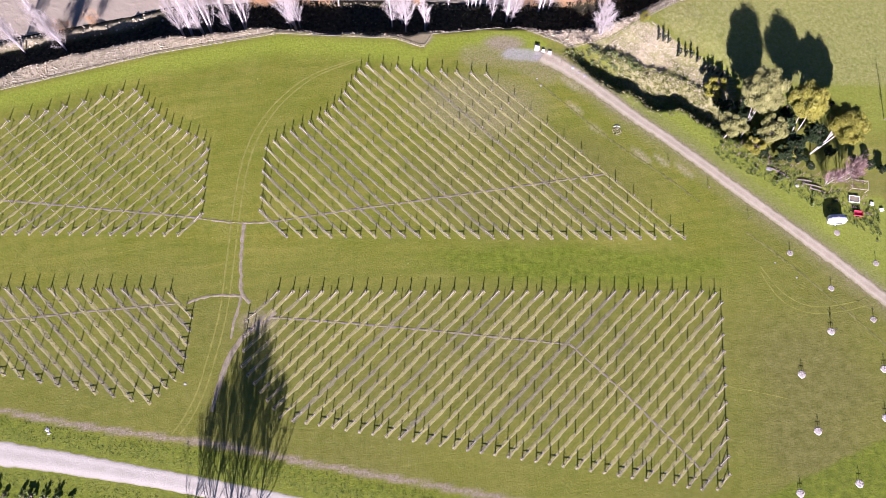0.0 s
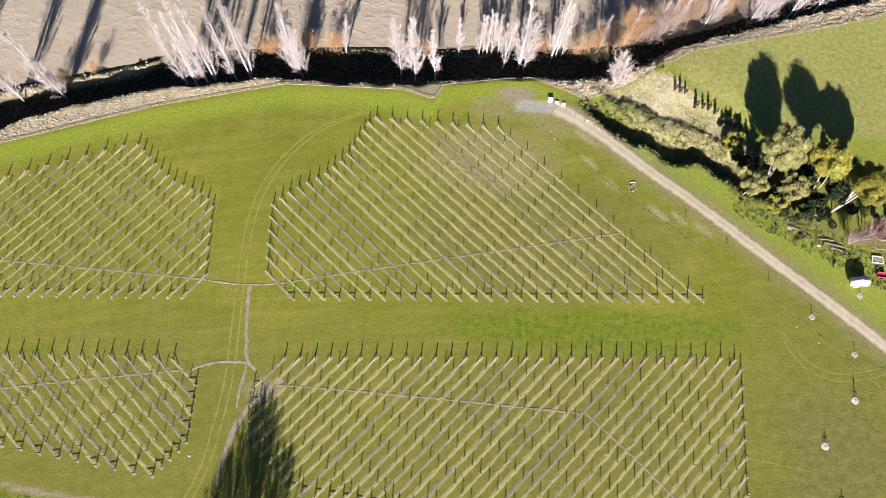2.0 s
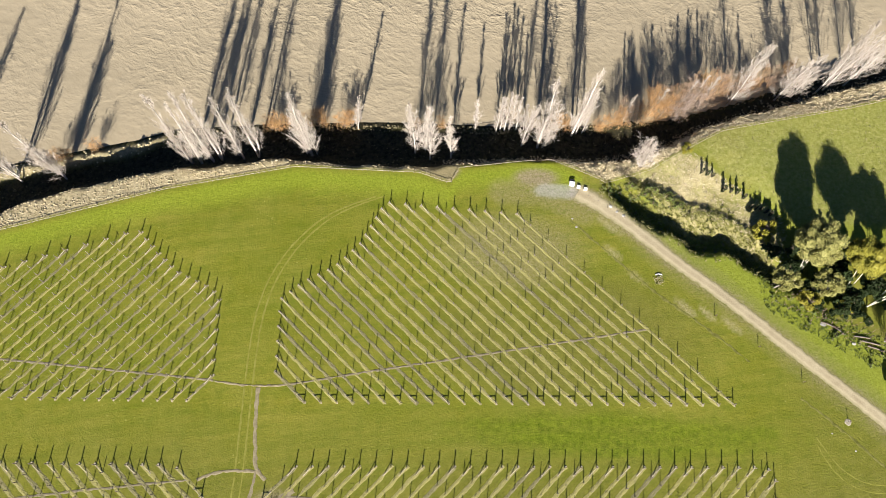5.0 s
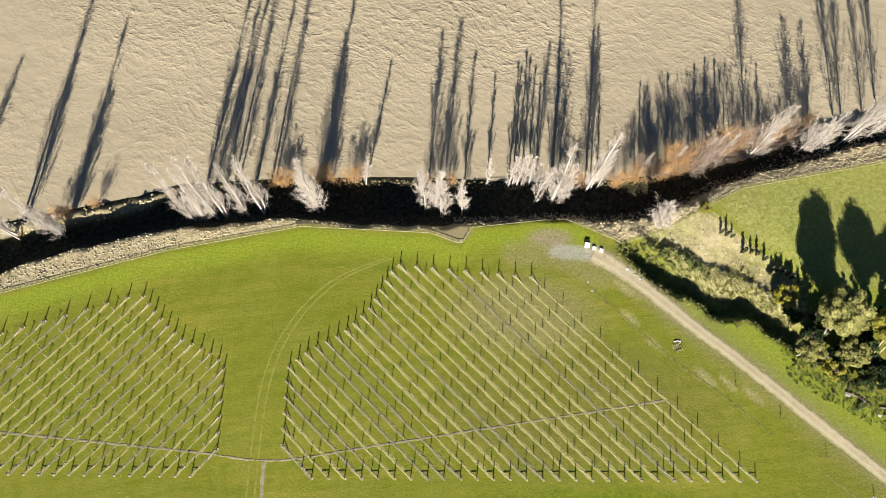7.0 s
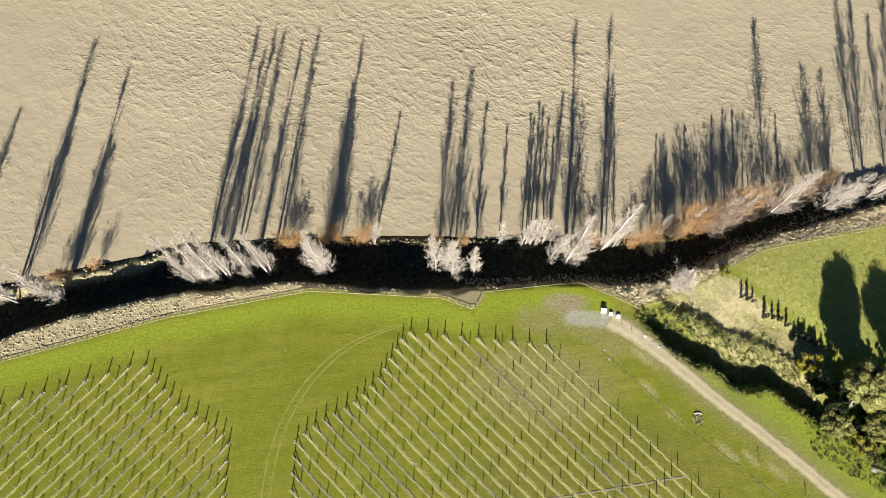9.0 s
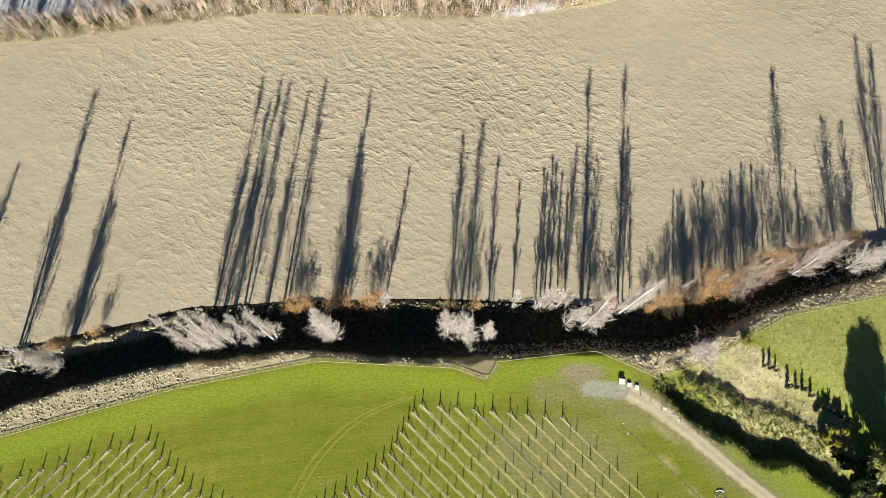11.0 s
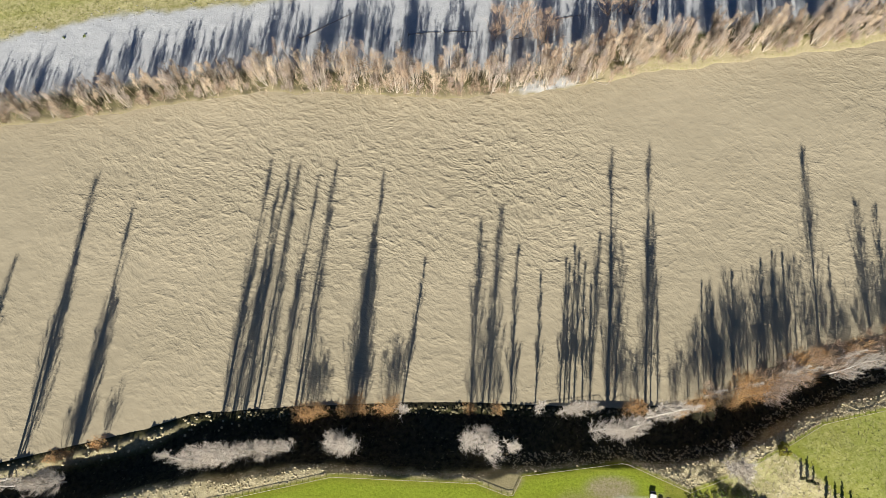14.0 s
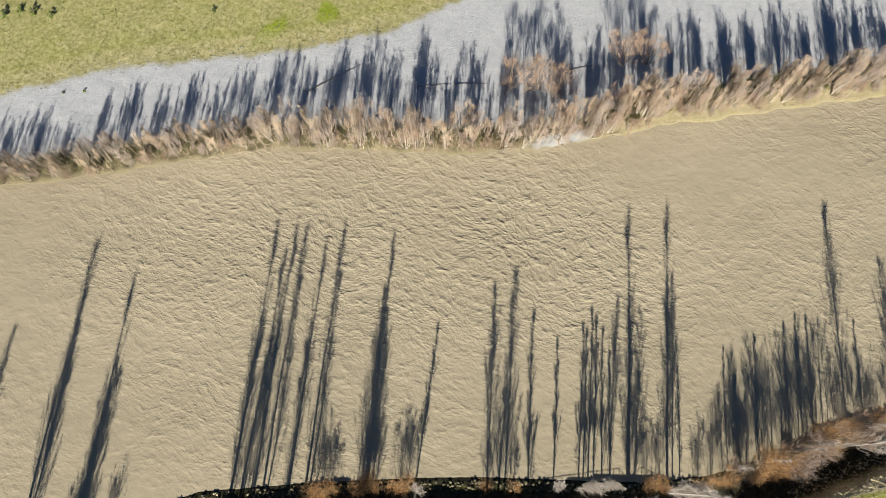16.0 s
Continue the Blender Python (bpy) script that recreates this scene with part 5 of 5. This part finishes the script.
MULCH = mesh_of("mulch", np.concatenate([np.c_[np.cos(a) * rim, np.sin(a) * rim, np.full(18, -0.03)], np.c_[np.cos(a) * rim * 0.75, np.sin(a) * rim * 0.75, np.full(18, 0.07)], [[0, 0, 0.05]]]),
                [[i, (i + 1) % 18, 18 + (i + 1) % 18, 18 + i] for i in range(18)] + [[18 + i, 18 + (i + 1) % 18, 36] for i in range(18)])
GREY_MULCH = MULCH.copy()
for n, (x, y) in enumerate(((83.0, 32.5), (75.4, 23.2), (77.1, 11.8), (71.8, -0.2), (83.8, 1.9), (76.6, 49.9), (84.5, 42.1), (92.5, 35.4), (92.9, 24.8), (91.4, 14.8), (87.8, 55.0), (95.3, 48.1), (60.0, 64.8), (68.3, 57.7), (51.4, 71.2))):
    staked, mulched = n < 5 or n in (8, 9), n < 12
    t = thing("young_tree", "staked young tree in a ring of pale mulch" if staked else "thin young tree standing in the grass", "young tree", "young trees along the track", (x, y, float(land(x, y))))
    k = pose(0, 0, 0, 0, 0, 57 * n) @ Matrix.Scale((1.0 if n == 0 else 0.62) if staked else 0.55, 4)
    part("stem", SAPLING_STEM, M_RUSTBARK, t, "", k)
    part("crown", SAPLING_CROWN, M_VINE, t, "", k)
    if mulched:
        part("mulch", MULCH if staked else GREY_MULCH, M_MULCH if staked else M_GREYMULCH, t, "ring of pale mulch" if staked else "thin ring of grey mulch", Matrix.Scale(1.0 if staked else 0.85, 4))
    if staked:
        for sx in (-0.45, 0.45):
            part("stake", STAKE, M_POST, t, "", pose(sx, 0.3, 0))
        part("tie", TIE, M_POST, t, "", pose(0, 0.3, 0))


# ---- van, bins and odds and ends ----
def rounded(bm_box, seg=3, off=0.2):
    bm = bmesh.new()
    bmesh.ops.create_cube(bm, size=1)
    x0, y0, z0, x1, y1, z1 = bm_box
    for v in bm.verts:
        v.co = ((x0 + x1) / 2 + v.co.x * (x1 - x0), (y0 + y1) / 2 + v.co.y * (y1 - y0), (z0 + z1) / 2 + v.co.z * (z1 - z0))
    bmesh.ops.bevel(bm, geom=bm.edges[:], offset=off, segments=seg, affect="EDGES")
    bm.verts.index_update()
    out = [tuple(p.co) for p in bm.verts], [[p.index for p in q.verts] for q in bm.faces]
    bm.free()
    return out


van = thing("caravan", "small white caravan with rounded roof parked on the grass", "caravan", "", (87.4, 57.6, float(land(87.4, 57.6))), 6)
part("body", mesh_of("body", *joined(rounded((-2.0, -1.05, 0.45, 2.0, 1.05, 2.35), 4, 0.42)), True), M_WHITE, van)
part("window", mesh_of("window", *box(-0.9, -1.07, 1.35, 0.9, -1.03, 1.9)), M_DARK, van, "dark window")
part("roof_vent", mesh_of("roof_vent", *box(-0.3, -0.3, 2.34, 0.3, 0.3, 2.44, 0.03)), M_CONCRETE, van, "grey roof vent")
part("drawbar", mesh_of("drawbar", *tubes([(2.0, -0.5, 0.5), (2.0, 0.5, 0.5)], [(3.1, 0, 0.45), (3.1, 0, 0.45)], 0.05, 0.05, 5)), M_RUSTYIRON, van, "steel drawbar")
for sy in (-0.95, 0.95):
    wheel = part("wheel", mesh_of("wheel", *tubes([(0, sy - 0.1, 0.32)], [(0, sy + 0.1, 0.32)], 0.32, 0.32, 16)), M_DARK, van, "black tyre")
    part("hub", mesh_of("hub", *tubes([(0, sy - 0.12, 0.32)], [(0, sy + 0.12, 0.32)], 0.15, 0.14, 12)), M_WHITE, wheel)
trailer = thing("red_trailer", "small faded red trailer standing on the grass", "trailer", "", (93.0, 59.6, float(land(93, 59.6))), -8)
part("tray", mesh_of("tray", *joined(box(-0.95, -0.6, 0.4, 0.95, 0.6, 0.46), box(-0.95, -0.6, 0.46, -0.89, 0.6, 0.8), box(0.89, -0.6, 0.46, 0.95, 0.6, 0.8), box(-0.95, -0.6, 0.46, 0.95, -0.54, 0.8), box(-0.95, 0.54, 0.46, 0.95, 0.6, 0.8))), M_RED, trailer)
for sy in (-0.7, 0.7):
    part("wheel", mesh_of("wheel", *tubes([(0, sy - 0.08, 0.28)], [(0, sy + 0.08, 0.28)], 0.28, 0.28, 14)), M_DARK, trailer, "black tyre")
bin_mesh = mesh_of("bin", *joined(rounded((-0.42, -0.4, 0.06, 0.42, 0.4, 0.34), 2, 0.05), box(-0.4, -0.36, 0, -0.26, 0.36, 0.07), box(0.26, -0.36, 0, 0.4, 0.36, 0.07)))
for x, y in ((23.15, 100.35), (24.7, 99.9)):
    b = thing("white_bin", "low white plastic bin on the gravel pad", "bin", "white bins", (x, y, float(land(x, y)) + 0.03), -12)
    part("body", bin_mesh, M_WHITE, b)
hut = thing("pump_cabinet", "white pump cabinet with dark lean-to on the gravel", "cabinet", "", (21.6, 101.0, float(land(21.6, 101))), -8)
part("body", mesh_of("body", *box(-0.55, -0.5, -0.05, 0.55, 0.45, 0.6, 0.04)), M_WHITE, hut)
part("lid", mesh_of("lid", *box(-0.6, -0.56, 0.61, 0.6, 0.5, 0.67, 0.02)), M_WHITE, hut, "white overhanging lid")
# dark block behind the cabinet, partly standing in for its cast shadow
part("lean_to", mesh_of("lean_to", *joined(box(-0.5, 0.52, -0.05, 0.5, 1.0, 0.4), box(-0.58, 0.51, 0.42, 0.58, 1.1, 0.47))), M_DARK, hut, "dark lean-to behind, doubling as part of the cabinet's shadow")
shelter = thing("garden_frame", "open timber garden frame with pale rails", "garden frame", "", (94.0, 66.2, float(land(94, 66.2))), -6)
for sx in (-1.8, 1.8):
    for sy in (-1.1, 1.1):
        part("post", mesh_of("post", *tubes([(sx, sy, -0.1)], [(sx, sy, 1.5)], 0.06, 0.06, 6)), M_BRACE, shelter)
for sy in (-1.1, 1.1):
    part("rail", mesh_of("rail", *box(-1.9, sy - 0.06, 1.5, 1.9, sy + 0.06, 1.6)), M_BRACE, shelter)
for sx in (-1.8, 1.8):
    part("rail", mesh_of("rail", *box(sx - 0.06, -1.2, 1.6, sx + 0.06, 1.2, 1.68)), M_BRACE, shelter)
bed = thing("planter_box", "raised timber garden bed with pale edges", "garden bed", "", (92.9, 63.2, float(land(92.9, 63.2))), -6)
part("frame", mesh_of("frame", *joined(box(-1.2, -0.8, -0.05, 1.2, -0.68, 0.4), box(-1.2, 0.68, -0.05, 1.2, 0.8, 0.4), box(-1.2, -0.68, -0.05, -1.08, 0.68, 0.4), box(1.08, -0.68, -0.05, 1.2, 0.68, 0.4))), M_WHITE, bed)
part("soil", mesh_of("soil", *box(-1.08, -0.68, -0.05, 1.08, 0.68, 0.3)), M_TRENCH, bed)

for x, y, turn in ((98.8, 60.8, 12), (96.8, 62.2, -20)):
    b = thing("white_bin", "low white plastic bin beside the garden bed", "bin", "white bins by the garden", (x, y, float(land(x, y)) + 0.01), turn)
    part("body", bin_mesh.copy(), M_WHITE, b)
for x, y, ln, turn in ((84.0, 66.4, 4.2, -12), (85.0, 65.2, 3.6, -18), (82.4, 67.6, 3.4, -6), (75.4, 70.2, 2.8, -20), (77.6, 69.0, 3.2, -35)):
    log = new("cut_log", mesh_of("cut_log", *joined(tubes([(-ln / 2, 0, 0.14), (0, 0.08, 0.15)], [(0, 0.08, 0.15), (ln / 2, 0, 0.12)], [0.15, 0.17], [0.17, 0.11], 9), spikes([(-ln / 4, 0, 0.2)], [(-ln / 4 - 0.3, 0.35, 0.45)], 0.06, 5)), True))
    log.data.materials.append(M_POST)
    log.matrix_basis = pose(x, y, float(land(x, y)), 0, 0, turn)
    tagged(log, "grey weathered log lying in the grass below the gums", "log", "logs below the gums")


def boulder(seed, size, squash=0.26):
    r = np.random.default_rng(seed)
    bm = bmesh.new()
    bmesh.ops.create_icosphere(bm, subdivisions=2, radius=1)
    amp = r.normal(0, 1, (4, 3))
    for v in bm.verts:
        k = 1 + 0.13 * sum(math.sin(2.2 * float(np.dot(a, v.co)) + i) for i, a in enumerate(amp))
        v.co = (v.co.x * k * size, v.co.y * k * size * 0.8, v.co.z * k * size * squash)
    bm.verts.index_update()
    out = [tuple(p.co) for p in bm.verts], [[p.index for p in q.verts] for q in bm.faces]
    bm.free()
    return out


for n, (x, y, s) in enumerate(((30.2, 95.9, 0.42), (31.6, 94.6, 0.40), (33.0, 93.8, 0.42), (-78.4, 7.8, 0.5), (-77.9, 7.1, 0.35), (-52.2, 17.6, 0.3), (74.6, 70.2, 0.6), (80.5, 66.2, 0.45), (73.0, 47.5, 0.2), (77.3, 44.2, 0.2), (21.5, 92.6, 0.22), (22.4, 90.6, 0.25))):
    ob = new("boulder", mesh_of("boulder", *boulder(n, s)))
    ob.data.materials.append(M_STONE)
    ob.location = (x, y, float(land(x, y)) + 0.06 * s)
    tagged(ob, "pale weathered stone lying in the grass", "stone", "stones")
def cobbles(spots, size, seed):
    rng = np.random.default_rng(seed)
    out = []
    for x, y in spots:
        b = boulder(int(rng.integers(12)), size * rng.uniform(0.5, 1.6), 0.35)
        out.append((np.array(b[0]) + [x, y, float(land(x, y)) + 0.05], b[1]))
    ob = new("bar_cobbles", mesh_of("bar_cobbles", *joined(*out), True))
    ob.data.materials.append(M_STONE)
    return tagged(ob, "scattered pale river stones along the edge of the bar", "stones", kind="stuff")


cobbles(scatter(2600, lambda x, y: between(x, y, BAREND, BAREND, -1.5, 3.0) & (np.sin(0.5 * x) + np.sin(0.23 * x + 1) > -0.4), -150, -40, 195, 232, 91), 0.13, 92)
for n, (x, y, ln, turn) in enumerate(((-27, 210.8, 8, 6), (-18, 211.6, 8, 3), (-52, 212.3, 15, 33), (10, 217, 7, 15), (4.0, 200.5, 6, 50), (7.5, 202.0, 5, 120))):
    z = float(land(x, y))
    log = thing("driftwood_log", "dark driftwood log stranded on the gravel bar", "log", "driftwood", (x, y, z), turn)
    part("log", mesh_of("log", *joined(tubes([(-ln / 2, 0, 0.25), (0, 0.15, 0.22)], [(0, 0.15, 0.22), (ln / 2, 0, 0.2)], [0.09, 0.075], [0.075, 0.03], 8))), M_RUSTBARK, log)
    part("root_plate", mesh_of("root_plate", *spikes(np.repeat([[-ln / 2, 0, 0.3]], 7, 0), np.array([[-ln / 2 - 0.5, 0.9 * math.cos(i), 0.35 + 0.7 * math.sin(i)] for i in range(7)]), 0.09, 4)), M_RUSTBARK, log)
